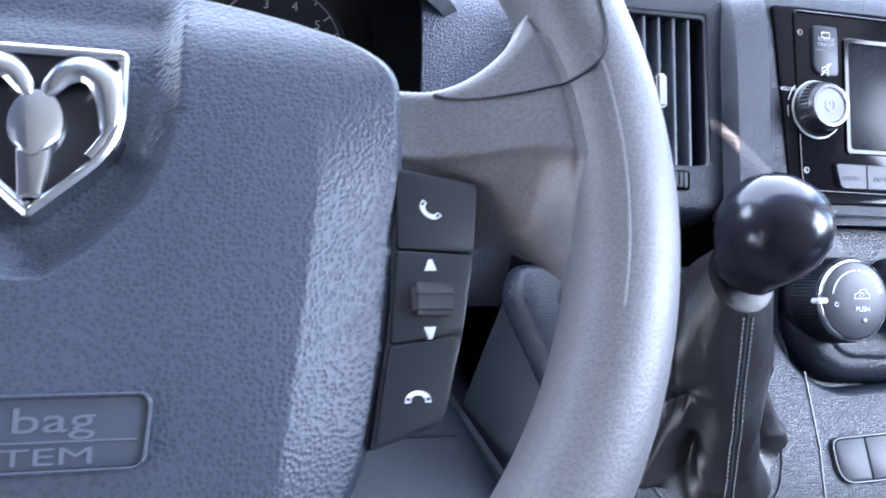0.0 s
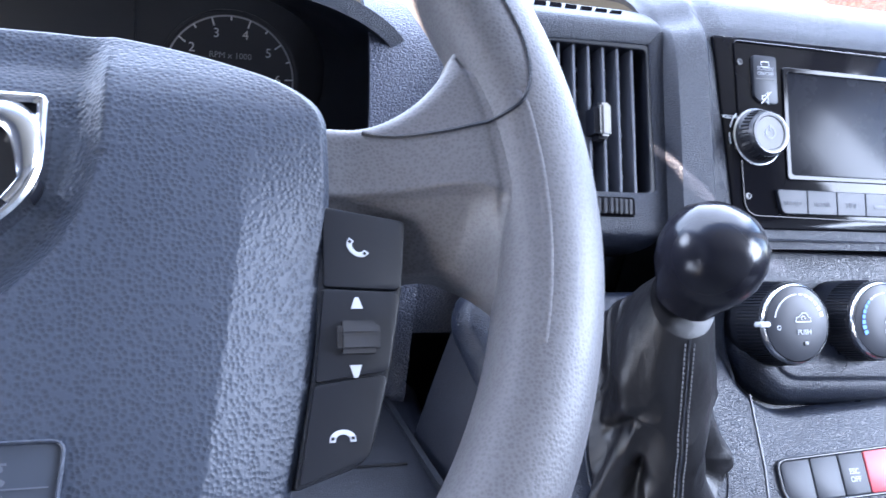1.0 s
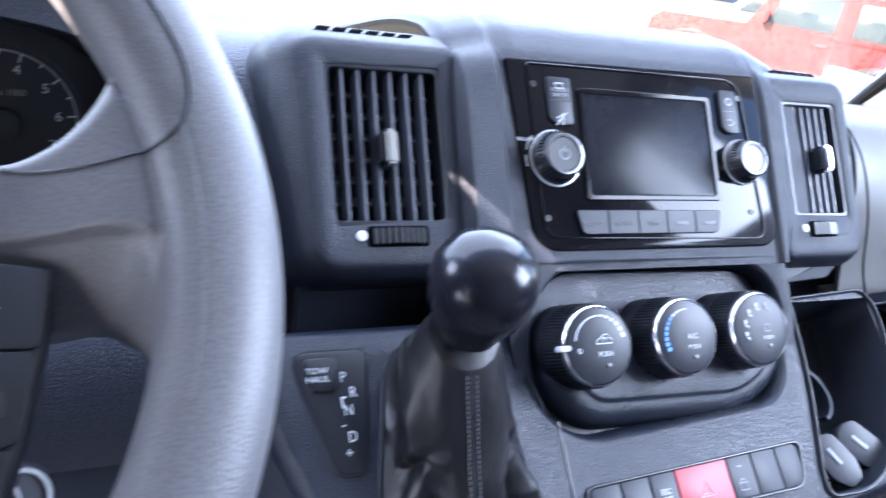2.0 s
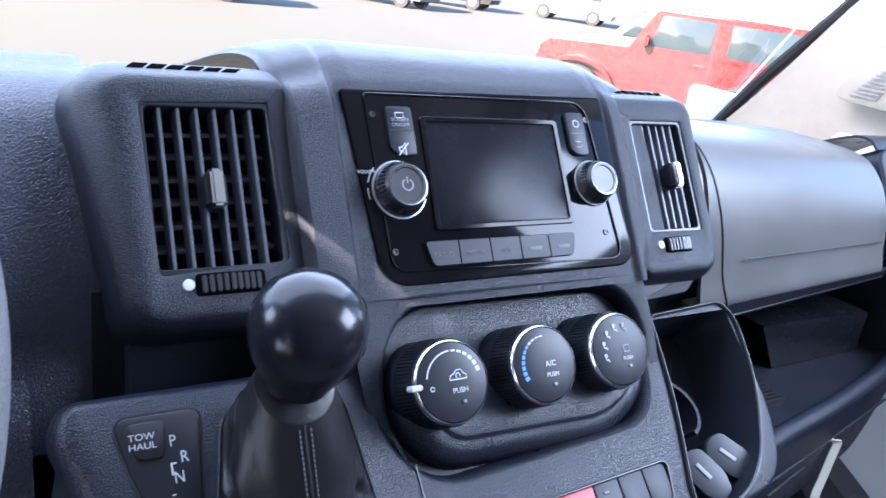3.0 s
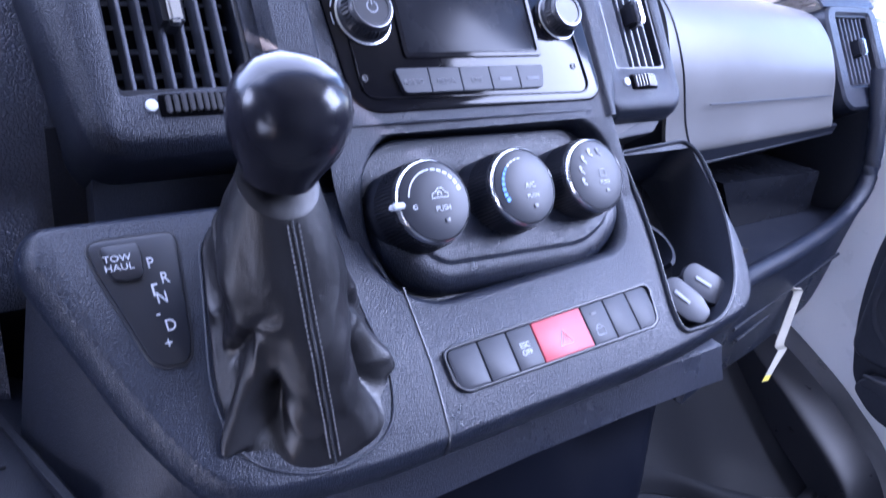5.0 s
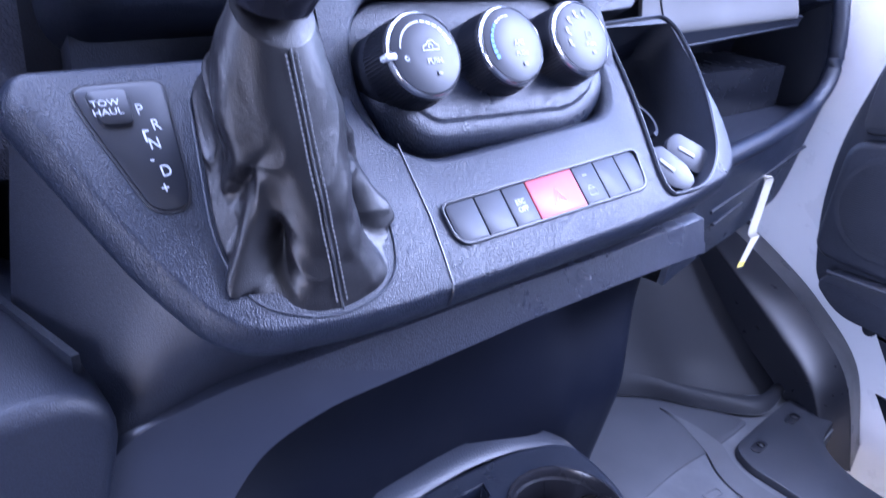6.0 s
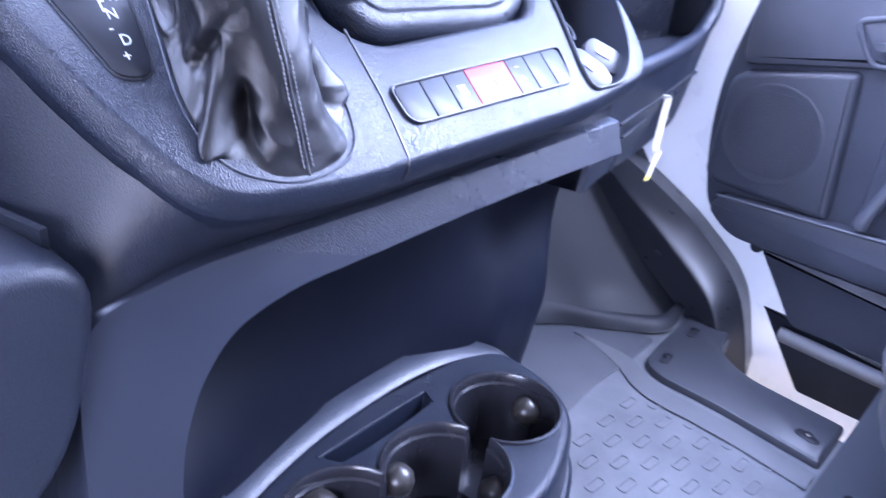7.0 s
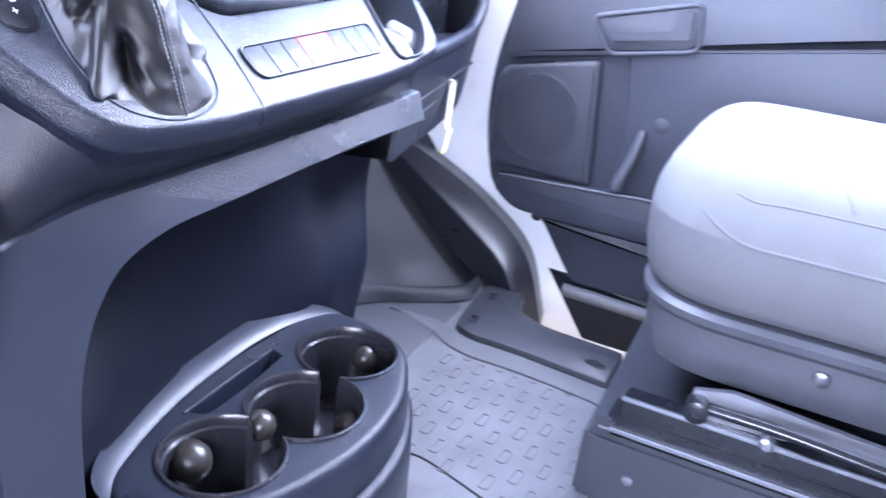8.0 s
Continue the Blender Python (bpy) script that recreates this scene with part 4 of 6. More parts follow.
for s in range(NT + 1):
    t = s / NT
    ring = []
    for i in range(NB):
        ang = 2 * math.pi * i / NB
        c, sn = math.cos(ang), math.sin(ang)
        r = (frame_reach(ang) - 0.0006) * (1 - t) + 0.0195 * t
        # a baggy tube drawn in above the two front corners, with a ridge running out to each
        wf, wa, wb = bell(ang, 4.78, 0.36), bell(ang, 4.05, 0.32), bell(ang, 5.52, 0.32)
        wl, wr = bell(ang, 3.15, 0.55), bell(ang, 6.35, 0.50) + bell(ang, 0.07, 0.50)
        back = 0.15
        m = (wf + back + wa * shape_at(CORNER, t) + wb * shape_at(CORNER, t) + wl * shape_at(BAGGY, t) + wr * shape_at(LEAN_IN, t)) / (wf + wa + wb + wl + wr + back)
        low = smooth01(0.34, 0.10, t) * smooth01(0.0, 0.05, t)
        m += low * (0.30 * bell(ang, 3.88, 0.13) + 0.22 * bell(ang, 5.78, 0.16) - 0.30 * bell(ang, 4.20, 0.11) - 0.28 * bell(ang, 5.42, 0.11))
        # sharp valleys that slant down to each front corner
        for at, lean in ((3.55, 1.6), (6.05, -1.5)):
            m -= 0.10 * bell(ang, at + lean * (t - 0.22), 0.10) * smooth01(0.10, 0.18, t) * smooth01(0.62, 0.34, t)
            m += 0.045 * bell(ang, at + lean * (t - 0.22) + 0.22 * (1 if lean < 0 else -1), 0.12) * smooth01(0.10, 0.18, t) * smooth01(0.62, 0.34, t)
        m += (0.014 * math.sin(ang * 6 + 9 * t) + 0.012 * math.sin(ang * 3 - 15 * t) + 0.012 * math.sin(ang * 2 + 40 * t) * smooth01(0.6, 0.1, t)) * math.sin(math.pi * t)
        # leather wrinkles: slanting folds and small creases, none at the frame and the neck
        p = Vector((math.cos(ang) * 1.6, math.sin(ang) * 1.6, t * 4.2))
        fade = smooth01(0.0, 0.06, t) * smooth01(1.0, 0.85, t)
        fold = 1 - abs(noise.noise(p * 1.1 + Vector((3.1, 0, 0))))
        fine_fold = 1 - abs(noise.noise(p * 3.2))
        m += fade * (0.055 * (fold ** 4 - 0.35) * smooth01(0.9, 0.3, t) + 0.008 * (fine_fold ** 2 - 0.5))
        mid = MID.lerp(Vector((NECK.x, NECK.y)), t)
        ring.append(Vector((mid.x + r * c * m, mid.y + r * sn * m, -0.0012 + (NECK.z + 0.0012) * t)))
    rings.append(ring)
boot = part("boot", loft(rings, True, True), LEATHER, sel, "creased worn black leather boot", smooth=70)
skirt_rings = [lift(inset(boot_o, d), lambda u, v: h + 0.0016 * noise.noise(Vector((u * 90, v * 70, 4.0))) * (d > 0.003)) for d, h in ((0.0, -0.004), (0.0004, -0.0022), (0.003, -0.0016), (0.007, -0.0012), (0.012, -0.0008), (0.018, -0.0004), (0.024, 0.0))]
part("boot_skirt", loft(skirt_rings, False, True), SLACK, sel, "slack black leather inside the boot's frame", smooth=70)
# a double seam of stitches down the boot's face
for off in (-0.0028, 0.0028):
    st = bmesh.new()
    ai = int(NB * 4.72 / (2 * math.pi))
    line = [(r[ai] + (r[ai + 1] - r[ai]).normalized() * off, q) for q, r in enumerate(rings)]
    for j in range(4, NT - 3, 2):
        p0, p1 = line[j][0].lerp(line[j + 2][0], 0.1), line[j][0].lerp(line[j + 2][0], 0.75)
        o = Vector((0, -0.4, 0.9)) * 0.0006
        tube([p0 + o, (p0 + p1) / 2 + o * 1.6, p1 + o], 0.00045, 5, bm=st)
    tagged(part("stitching", st, THREAD, boot, "grey thread stitching"), kind="stuff")
part("boot_seam", tube([r[int(NB * 4.72 / (2 * math.pi))] + Vector((0, 0, 0.0002)) for r in rings[1:NT]], 0.0008, 6), PLASTIC_D, boot)
ball_m = Matrix.Translation(KN) @ (KN - NECK).to_track_quat("Z", "Y").to_matrix().to_4x4()
part("ball", lathe([(0.0135, -0.0315), (0.0165, -0.0300), (0.0195, -0.0225), (0.0250, -0.012), (0.0277, -0.001), (0.0272, 0.008), (0.0240, 0.0165), (0.0175, 0.0232), (0.009, 0.0268), (0.0002, 0.0278)], 56, m=ball_m), BALL, sel, "glossy black ball knob")

bank = thing("switch_bank", "row of seven dashboard switches with a red hazard button", "switches", CONSOLE)
frame_o = rounded([(0.082, 0.011), (-0.095, 0.0035), (-0.094, -0.021), (0.075, -0.017)], [0.006, 0.006, 0.010, 0.008], 6)
part("bezel", hoop(inset(frame_o, -0.0018), frame_o, -0.002, 0.0022, 0.0006), SMOOTH, bank)
xs = [-0.094, -0.071, -0.049, -0.0285, 0.0145, 0.036, 0.058, 0.079]
for i in range(7):
    a, b = xs[i], xs[i + 1]
    f = lambda u: 0.0035 + 0.0075 * (u + 0.095) / 0.177
    g = lambda u: -0.021 + 0.004 * (u + 0.094) / 0.169
    ol = rounded([(b - 0.0004, f(b)), (a + 0.0004, f(a)), (a + 0.0004, g(a)), (b - 0.0004, g(b))], [0.006 if i == 6 else 0.0012, 0.005 if i == 0 else 0.0012, 0.008 if i == 0 else 0.0012, 0.008 if i == 6 else 0.0012])
    k = part("hazard_switch" if i == 3 else "switch", slab(ol, -0.004, 0.0014, 0.0006), REDB if i == 3 else BUTTON, bank, "red hazard warning button" if i == 3 else "")
    if i == 3:
        icon(k, [(-0.0125, -0.0125), (-0.0015, -0.0125), (-0.0070, -0.0030), (-0.0125, -0.0125)], 0.0016, GREYP, 0.0004)
        icon(k, [(-0.0098, -0.0110), (-0.0042, -0.0110), (-0.0070, -0.0062), (-0.0098, -0.0110)], 0.0016, GREYP, 0.0003)
    if i == 4:
        icon(k, [(0.0205, -0.0130), (0.0275, -0.0130), (0.0275, -0.0085), (0.0205, -0.0085), (0.0205, -0.0130)], 0.0016, GREYP, 0.0004)
        icon(k, ring_pts(0.024, -0.0085, 0.0024, 0, 180, 8), 0.0016, GREYP, 0.0004)
        part("lamp", slab(rrect(0.0235, 0.0020, 0.005, 0.0018, 0.0005), 0.0010, 0.0016, 0.0001), DIAL, k)
    if i == 2:
        words("ESC\nOFF", 0.0048, k, WHITE, (a + b) / 2, -0.008, 0.0016)

# ---- right of the stack: bin, glove box, shelf ----
bin_ = thing("storage_bin", "open black moulded bin beside the centre stack", "storage bin", CONSOLE)
part("rim", hoop(inset(BIN, -0.0022), inset(BIN, 0.0006), -0.004, 0.0030, 0.0012), SMOOTH, bin_)
part("liner", loft([lift(inset(BIN, 0.0006), 0.0), lift(inset(BIN, 0.003), -0.045), lift(inset(BIN, 0.008), -0.056)], False, True), PLASTIC_D, bin_)
part("cup_wall", sheet(lambda a, b: (0.130 + 0.029 * math.cos(radians(-75 + 150 * a)), 0.050 + 0.027 * math.sin(radians(-75 + 150 * a)), -0.056 + (0.040 - 0.022 * a) * b), 24, 6, 0.003), PLASTIC_D, bin_)
for u, v, a in ((0.1275, -0.004, -62), (0.1575, 0.003, -50)):
    cap = thing("socket_cap", "grey rubber flap over a power socket", "socket cap", CONSOLE @ pose(u, v, -0.016, 14, -8, a), group="power socket caps")
    part("collar", lathe([(0.015, -0.022), (0.015, -0.002), (0.012, 0.0), (0.0001, 0.0)], 28), PLASTIC_D, cap)
    part("flap", slab(rounded([(0.022, 0.006), (0.010, 0.0125), (-0.014, 0.012), (-0.019, 0.004), (-0.019, -0.004), (-0.014, -0.012), (0.010, -0.0125), (0.022, -0.006)], 0.004), 0.0, 0.0050, 0.0012), CAPM, cap)
    part("print", slab(rrect(-0.002, 0.0, 0.014, 0.003, 0.0006), 0.005, 0.0058, 0.0001), GREYP, cap)

glove = thing("glove_box", "closed smooth dark glove box lid, shiny in daylight", "glove box")


def glove_fn(a, b):
    x = 0.726 + 0.342 * a
    p = curve_at([(0.534, 0.5585, 0), (0.514, 0.5600, 0), (0.519, 0.588, 0), (0.528, 0.64, 0), (0.550, 0.685, 0), (0.59, 0.705, 0), (0.70, 0.700, 0), (0.9, 0.66, 0), (1.1, 0.60, 0)], b)
    back = 0.03 * a + 0.05 * max(0.0, (a - 0.955) / 0.045) ** 2
    return (x, p.x + back, p.y - 0.002 - 0.030 * a * smooth01(0.54, 0.70, p.y))


part("lid", sheet(glove_fn, 60, 44, 0.004), LID, glove)
part("lower_face", sheet(lambda a, b: (0.735 + 0.335 * a, 0.519 + 0.03 * a + 0.004 * b, 0.5585 - 0.016 * (1 - 0.35 * a) * b), 12, 4, 0.004), PLASTIC_D, glove)
part("lower_edge", tube([(0.735 + 0.335 * i / 12, 0.5205 + 0.03 * i / 12, 0.5415 + 0.0055 * i / 12) for i in range(13)], 0.0022, 8), SMOOTH, glove)
part("lid_seam", tube([(lambda p: (p[0], p[1] - 0.0004, p[2]))(glove_fn(0.150 - 0.150 * i / 20, 0.02 + 0.55 * i / 20)) for i in range(21)], 0.0009, 6), PLASTIC_D, glove)
part("lid_groove", tube([(0.785, 0.521, 0.6005), (0.91, 0.5325, 0.5965), (1.035, 0.5440, 0.593)], 0.0007, 6), PLASTIC_D, glove)
fvent = plane_frame(1.125, 0.572, 0.628, 0.5, 0.86)
hs = thing("vent_housing", "charcoal housing round the outer dashboard vent", "vent housing", fvent)
part("face", hoop(rrect(0, 0.0, 0.115, 0.125, 0.02, 6), rrect(0.0, 0.008, 0.075, 0.085, 0.004, 6), -0.05, 0.004, 0.003), PLASTIC, hs)
part("brow", sheet(lambda a, b: (-0.0575 + 0.115 * a, *(lambda p: (p.x, p.y))(curve_at([(0.06, 0.003, 0), (0.075, -0.004, 0), (0.085, -0.03, 0), (0.085, -0.10, 0), (0.05, -0.3, 0)], b))), 8, 14, 0.003), PLASTIC, hs)
air_vent(fvent, -0.037, 0.037, -0.034, 0.050, 7, 5, (0.0, 0.01), "outer black dashboard vent with upright slats")

shelf = thing("dash_shelf", "open black shelf below the glove box with a ribbed liner", "shelf")
lip = [(0.725, 0.432, 0.457), (0.80, 0.450, 0.4555), (0.90, 0.468, 0.455), (1.00, 0.490, 0.455), (1.075, 0.508, 0.460), (1.118, 0.515, 0.492), (1.125, 0.525, 0.550), (1.128, 0.545, 0.620)]


def shelf_fn(a, b):
    f = curve_at(lip, a * 0.86)
    p = curve_at([(f.y, f.z - 0.004, 0), (0.55, 0.445, 0), (0.64, 0.455, 0), (0.655, 0.50, 0), (0.62, 0.555, 0), (0.57, 0.575, 0)], b)
    return (f.x, max(p.x, f.y), p.y)


part("bed", sheet(shelf_fn, 16, 24, 0.004), SHADEP, shelf)
ribs = bmesh.new()
for i in range(24):
    block(0.745, 0.875, 0.500 + 0.005 * i, 0.5025 + 0.005 * i, 0.445, 0.4525 + 0.0003 * i, 0, bm=ribs)
tagged(part("ribbed_liner", ribs, RUBBER, shelf, "black ribbed rubber liner"), kind="stuff")
part("back_panel", loft([[(x, y, z) for x, z in ((0.930, 0.446), (1.085, 0.446), (1.085, 0.496), (0.892, 0.502))] for y in (0.557, 0.56, 0.64)]), BLACKSTEEL, shelf, "shiny raised panel at the back of the shelf")
part("lip", tube([curve_at(lip, i / 30) for i in range(31)], 0.010, 12), PLASTIC, shelf)
part("apron", sheet(lambda a, b: (lambda p: (p.x, p.y + 0.012 * b, p.z - 0.008 - 0.100 * (1 - 0.8 * smooth01(0.50, 0.85, a)) * b))(curve_at(lip, a)), 24, 8, 0.006), PLASTIC, shelf)
part("underside", sheet(lambda a, b: (lambda p: (p.x, p.y + 0.012 + 0.30 * b, p.z - 0.108 + 0.080 * smooth01(0.50, 0.85, a) - 0.03 * b))(curve_at(lip, a)), 24, 8), PLASTIC_D, shelf)

strap = thing("hanging_strap", "cream webbing strap with a yellow tip hanging under the dashboard", "strap")
SP = [(0.928, 0.480, 0.402), (0.934, 0.474, 0.407), (0.944, 0.472, 0.404), (0.940, 0.470, 0.392), (0.925, 0.464, 0.368), (0.913, 0.459, 0.352), (0.917, 0.456, 0.346), (0.898, 0.450, 0.338), (0.876, 0.444, 0.325)]


def strap_fn(a, b, t0=0.0, t1=1.0):
    t = t0 + (t1 - t0) * b
    p = curve_at(SP, t)
    w = (0.009 - 0.003 * smooth01(0.7, 1.0, t)) * (a - 0.5)
    return (p.x + w * 0.95, p.y - w * 0.5, p.z + w * 0.25)


part("webbing", sheet(strap_fn, 3, 40, 0.0015), STRAP, strap)
part("tip", sheet(lambda a, b: strap_fn(a, b, 0.955, 1.02 - 0.02), 3, 4, 0.0024), YELLOW, strap, "yellow bound tip")
for (xa, ya, za), (xb, yb, zb) in (((0.796, 0.4475, 0.404), (1.078, 0.503, 0.411)), ((0.812, 0.451, 0.386), (0.890, 0.468, 0.388))):
    part("apron_slot", tube([(xa + (xb - xa) * i / 8, ya + (yb - ya) * i / 8, za + (zb - za) * i / 8) for i in range(9)], 0.0018, 6), BUTTON, shelf)

# ---- lower console ----
lower = thing("lower_console", "dark moulded lower console with a deep recess over the cup holder", "console")


def front_y(x):
    """The console's front face in plan."""
    return 0.3985 - 0.05 * max(0.0, x - 0.5)


OUT = [(0.218, 0.0), (0.218, 0.15), (0.218, 0.25), (0.219, 0.32), (0.221, 0.370), (0.226, 0.402), (0.240, 0.4155), (0.268, 0.4220), (0.30, 0.4250), (0.36, 0.4255), (0.447, 0.4268), (0.55, 0.4300), (0.698, 0.4380)]
OPEN = [(0.266, 0.0), (0.2655, 0.15), (0.2655, 0.25), (0.268, 0.305), (0.275, 0.338), (0.287, 0.364), (0.308, 0.385), (0.346, 0.3960), (0.39, 0.3985), (0.43, 0.4000), (0.515, 0.4040), (0.60, 0.4090), (0.694, 0.4125)]
DEEP = [(0.300, 0.0), (0.300, 0.15), (0.302, 0.22), (0.307, 0.265), (0.318, 0.295), (0.336, 0.318), (0.362, 0.334), (0.395, 0.345), (0.43, 0.352), (0.47, 0.357), (0.54, 0.364), (0.62, 0.371), (0.78, 0.385)]


def line_at(pts, t):
    p = curve_at([(x, z, 0) for x, z in pts], t)
    return p.x, p.y


def console_fn(a, b):
    o, w, d = line_at(OUT, a), line_at(OPEN, a), line_at(DEEP, a)
    tilt = 0.010
    if b < 0.2:
        t = b / 0.2
        return (o[0] - 0.003 * (1 - t), front_y(o[0]) + tilt + 0.05 * (1 - t) ** 2, o[1] + 0.004 * (1 - t))
    if b < 0.5:
        t = (b - 0.2) / 0.3
        x, z = o[0] + (w[0] - o[0]) * t, o[1] + (w[1] - o[1]) * t
        return (x, front_y(x) + tilt * (1 - t), z)
    t = (b - 0.5) / 0.5
    x, z = w[0] + (d[0] - w[0]) * t ** 1.6, w[1] + (d[1] - w[1]) * t ** 1.6
    return (x, front_y(w[0]) + (0.512 - front_y(w[0])) * math.sin(t * math.pi / 2), z)


part("surround", sheet(lambda a, b: console_fn(0.70 * a, b), 44, 30), COLUMN, lower, "smooth dark column beside the recess", smooth=24)
part("surround", sheet(lambda a, b: console_fn(0.70 + 0.30 * a, b), 20, 30), COARSE, lower, "grained strip over the recess", smooth=24)
part("end_cap", loft([[(x, y, z) for y, z in ((0.3890, 0.4120), (0.3992, 0.4384), (0.45, 0.4400), (0.45, 0.402))] for x in (0.6935, 0.6965)]), PLASTIC_D, lower)


def recess_fn(a, b):
    # flat behind the tray, then rounding away towards the toe board
    right = 0.684 + 0.140 * b
    y = 0.504 - 0.020 * smooth01(0.74, 0.90, a)
    if a < 0.75:
        return (0.295 + (right - 0.295) * a / 0.75, y, 0.02 + 0.40 * b)
    t = (a - 0.75) / 0.25 * math.pi / 2
    return (right + 0.055 * math.sin(t), y + 0.30 * (1 - math.cos(t)), 0.02 + 0.40 * b)


def recess_low(a, b):
    """The recess's back wall, drawn forward low down to meet the cove."""
    x, y, z = recess_fn(a, b)
    low = max(0.496 - (0.9 if x < 0.54 else 2.4) * (x - 0.54) ** 2, 0.464 if x > 0.54 else 0.43)
    k = smooth01(0.33, 0.20, z) * smooth01(0.80, 0.72, a)
    return (x, y + (low - y) * k, z)


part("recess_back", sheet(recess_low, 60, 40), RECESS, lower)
COVE = [(0.655, 0.445), (0.646, 0.4580), (0.611, 0.4755), (0.555, 0.4835), (0.487, 0.4805), (0.424, 0.4725), (0.359, 0.4555), (0.3175, 0.435), (0.302, 0.410), (0.299, 0.37), (0.299, 0.33)]


def cove_fn(a, b):
    p, q = curve_at([(x, y, 0) for x, y in COVE], a), curve_at([(x, y, 0) for x, y in COVE], min(1, a + 0.01)) - curve_at([(x, y, 0) for x, y in COVE], max(0, a - 0.01))
    q.normalize()
    t = b * math.pi / 2
    w = 0.001 + 0.011 * smooth01(0.0, 0.25, a)
    return (p.x + q.y * w * math.sin(t), p.y - q.x * w * math.sin(t), 0.184 + 0.020 * (1 - math.cos(t)) ** 0.7 * smooth01(0.0, 0.25, a))


part("cove", sheet(cove_fn, 60, 12), COVEM, lower, "grained cove above the tray")
# the wall between the ledge's edge and the surround
LIP = [CONSOLE @ Vector(p) for p in ((-0.2860, 0.100, -0.032), (-0.2640, 0.036, -0.032), (-0.2420, -0.012, -0.026), (-0.205, -0.036, -0.022), (-0.11, -0.042, -0.020), (0.0, -0.040, -0.020), (0.08, -0.037, -0.02), (0.18, -0.024, -0.02))]
SUR = [Vector((0.200, 0.50, 0.36)), Vector((0.205, 0.455, 0.385)), Vector((0.226, 0.420, 0.404)), Vector((0.300, 0.421, 0.4250)), Vector((0.40, 0.421, 0.4262)), Vector((0.50, 0.421, 0.4285)), Vector((0.60, 0.417, 0.4330)), Vector((0.698, 0.413, 0.4382))]
part("under_wall", sheet(lambda a, b: curve_at(LIP, a).lerp(curve_at(SUR, a), b) + Vector((0, 0.004 * math.sin(math.pi * b) - 0.004 * b, 0)), 50, 8), SHADEP, lower)
part("side_wall", sheet(lambda a, b: (0.190 + 0.030 * a, 0.56 - 0.135 * a, 0.46 * b), 6, 12, 0.004), PLASTIC_D, lower)


cup = thing("cup_holder", "black moulded cup holder tray with three joined wells", "cup holder")
co_ = rounded([(0.662, 0.462), (0.610, 0.482), (0.50, 0.4885), (0.40, 0.474), (0.318, 0.448), (0.298, 0.41), (0.298, 0.375), (0.37, 0.325), (0.47, 0.300), (0.555, 0.308), (0.635, 0.350), (0.658, 0.40)], [0.028, 0.05, 0.1, 0.1, 0.05, 0.04, 0.06, 0.08, 0.08, 0.08, 0.05, 0.04], 8)
WELLS = [(0.588, 0.396, 0.0505), (0.488, 0.379, 0.0535), (0.394, 0.394, 0.0510)]


def meet(c, d):
    """Where two wells cross: the angles on the first, upper then lower."""
    dx, dy = d[0] - c[0], d[1] - c[1]
    q = math.hypot(dx, dy)
    al = math.acos((c[2] ** 2 + q * q - d[2] ** 2) / (2 * c[2] * q))
    return math.atan2(dy, dx), al


def wells_outline(n=26):
    a, b, c = WELLS
    ab, x1 = meet(a, b)
    ba, x2 = meet(b, a)
    bc, x3 = meet(b, c)
    cb, x4 = meet(c, b)
    pts = []

    def arc(w, t0, t1):
        while t1 < t0:
            t1 += 2 * math.pi
        for i in range(n):
            t = t0 + (t1 - t0) * i / (n - 1)
            pts.append((w[0] + w[2] * math.cos(t), w[1] + w[2] * math.sin(t)))
    arc(b, ba + x2, bc - x3)
    arc(c, cb + x4, cb - x4)
    arc(b, bc + x3, ba - x2)
    arc(a, ab + x1, ab - x1)
    return pts


wl_ = wells_outline()
skirt = [lift(inset(co_, -0.012), 0.0), lift(inset(co_, -0.010), 0.11), lift(inset(co_, -0.009), 0.126), lift(inset(co_, -0.0075), 0.131), lift(inset(co_, -0.004), 0.1335), lift(inset(co_, 0.001), 0.134), lift(inset(co_, 0.001), 0.140), lift(inset(co_, -0.002), 0.143), lift(inset(co_, -0.0005), 0.168), lift(inset(co_, 0.0005), 0.176), lift(inset(co_, 0.0030), 0.1822), lift(inset(co_, 0.0065), 0.1848), lift(inset(co_, 0.010), 0.185)]
bm = loft(skirt, False, False)
bm.verts.ensure_lookup_table()
k = len(co_)
rim = [bm.verts[len(bm.verts) - k + i] for i in range(k)]
hole = [bm.verts.new((x, y, 0.185)) for x, y in wl_]
slot = rounded([(0.546, 0.4600), (0.420, 0.4555), (0.428, 0.4400), (0.446, 0.4390), (0.500, 0.4405), (0.540, 0.4455)], [0.002, 0.004, 0.004, 0.008, 0.02, 0.003], 5)
slot_v = [bm.verts.new((x, y, 0.185)) for x, y in slot]
slot_low = [bm.verts.new((x, y, 0.135)) for x, y in inset(slot, 0.001)]
flat_v = rim + hole + slot_v
for tri in tessellate_polygon([[v.co for v in rim], [v.co for v in hole], [v.co for v in slot_v]]):
    bm.faces.new([flat_v[i] for i in tri])
for i in range(len(slot)):
    bm.faces.new((slot_v[i], slot_v[(i + 1) % len(slot)], slot_low[(i + 1) % len(slot)], slot_low[i]))
bm.faces.new(slot_low)
part("tray", bm, PLASTIC, cup)
part("well_lining", loft([lift(inset(wl_, -0.0022), 0.1835), lift(inset(wl_, -0.0018), 0.1875), lift(inset(wl_, 0.0004), 0.1880), lift(inset(wl_, 0.0016), 0.1865), lift(inset(wl_, 0.002), 0.178), lift(inset(wl_, 0.004), 0.176), lift(inset(wl_, 0.006), 0.105)], False, False), WELL, cup, "smooth black lining of the wells")
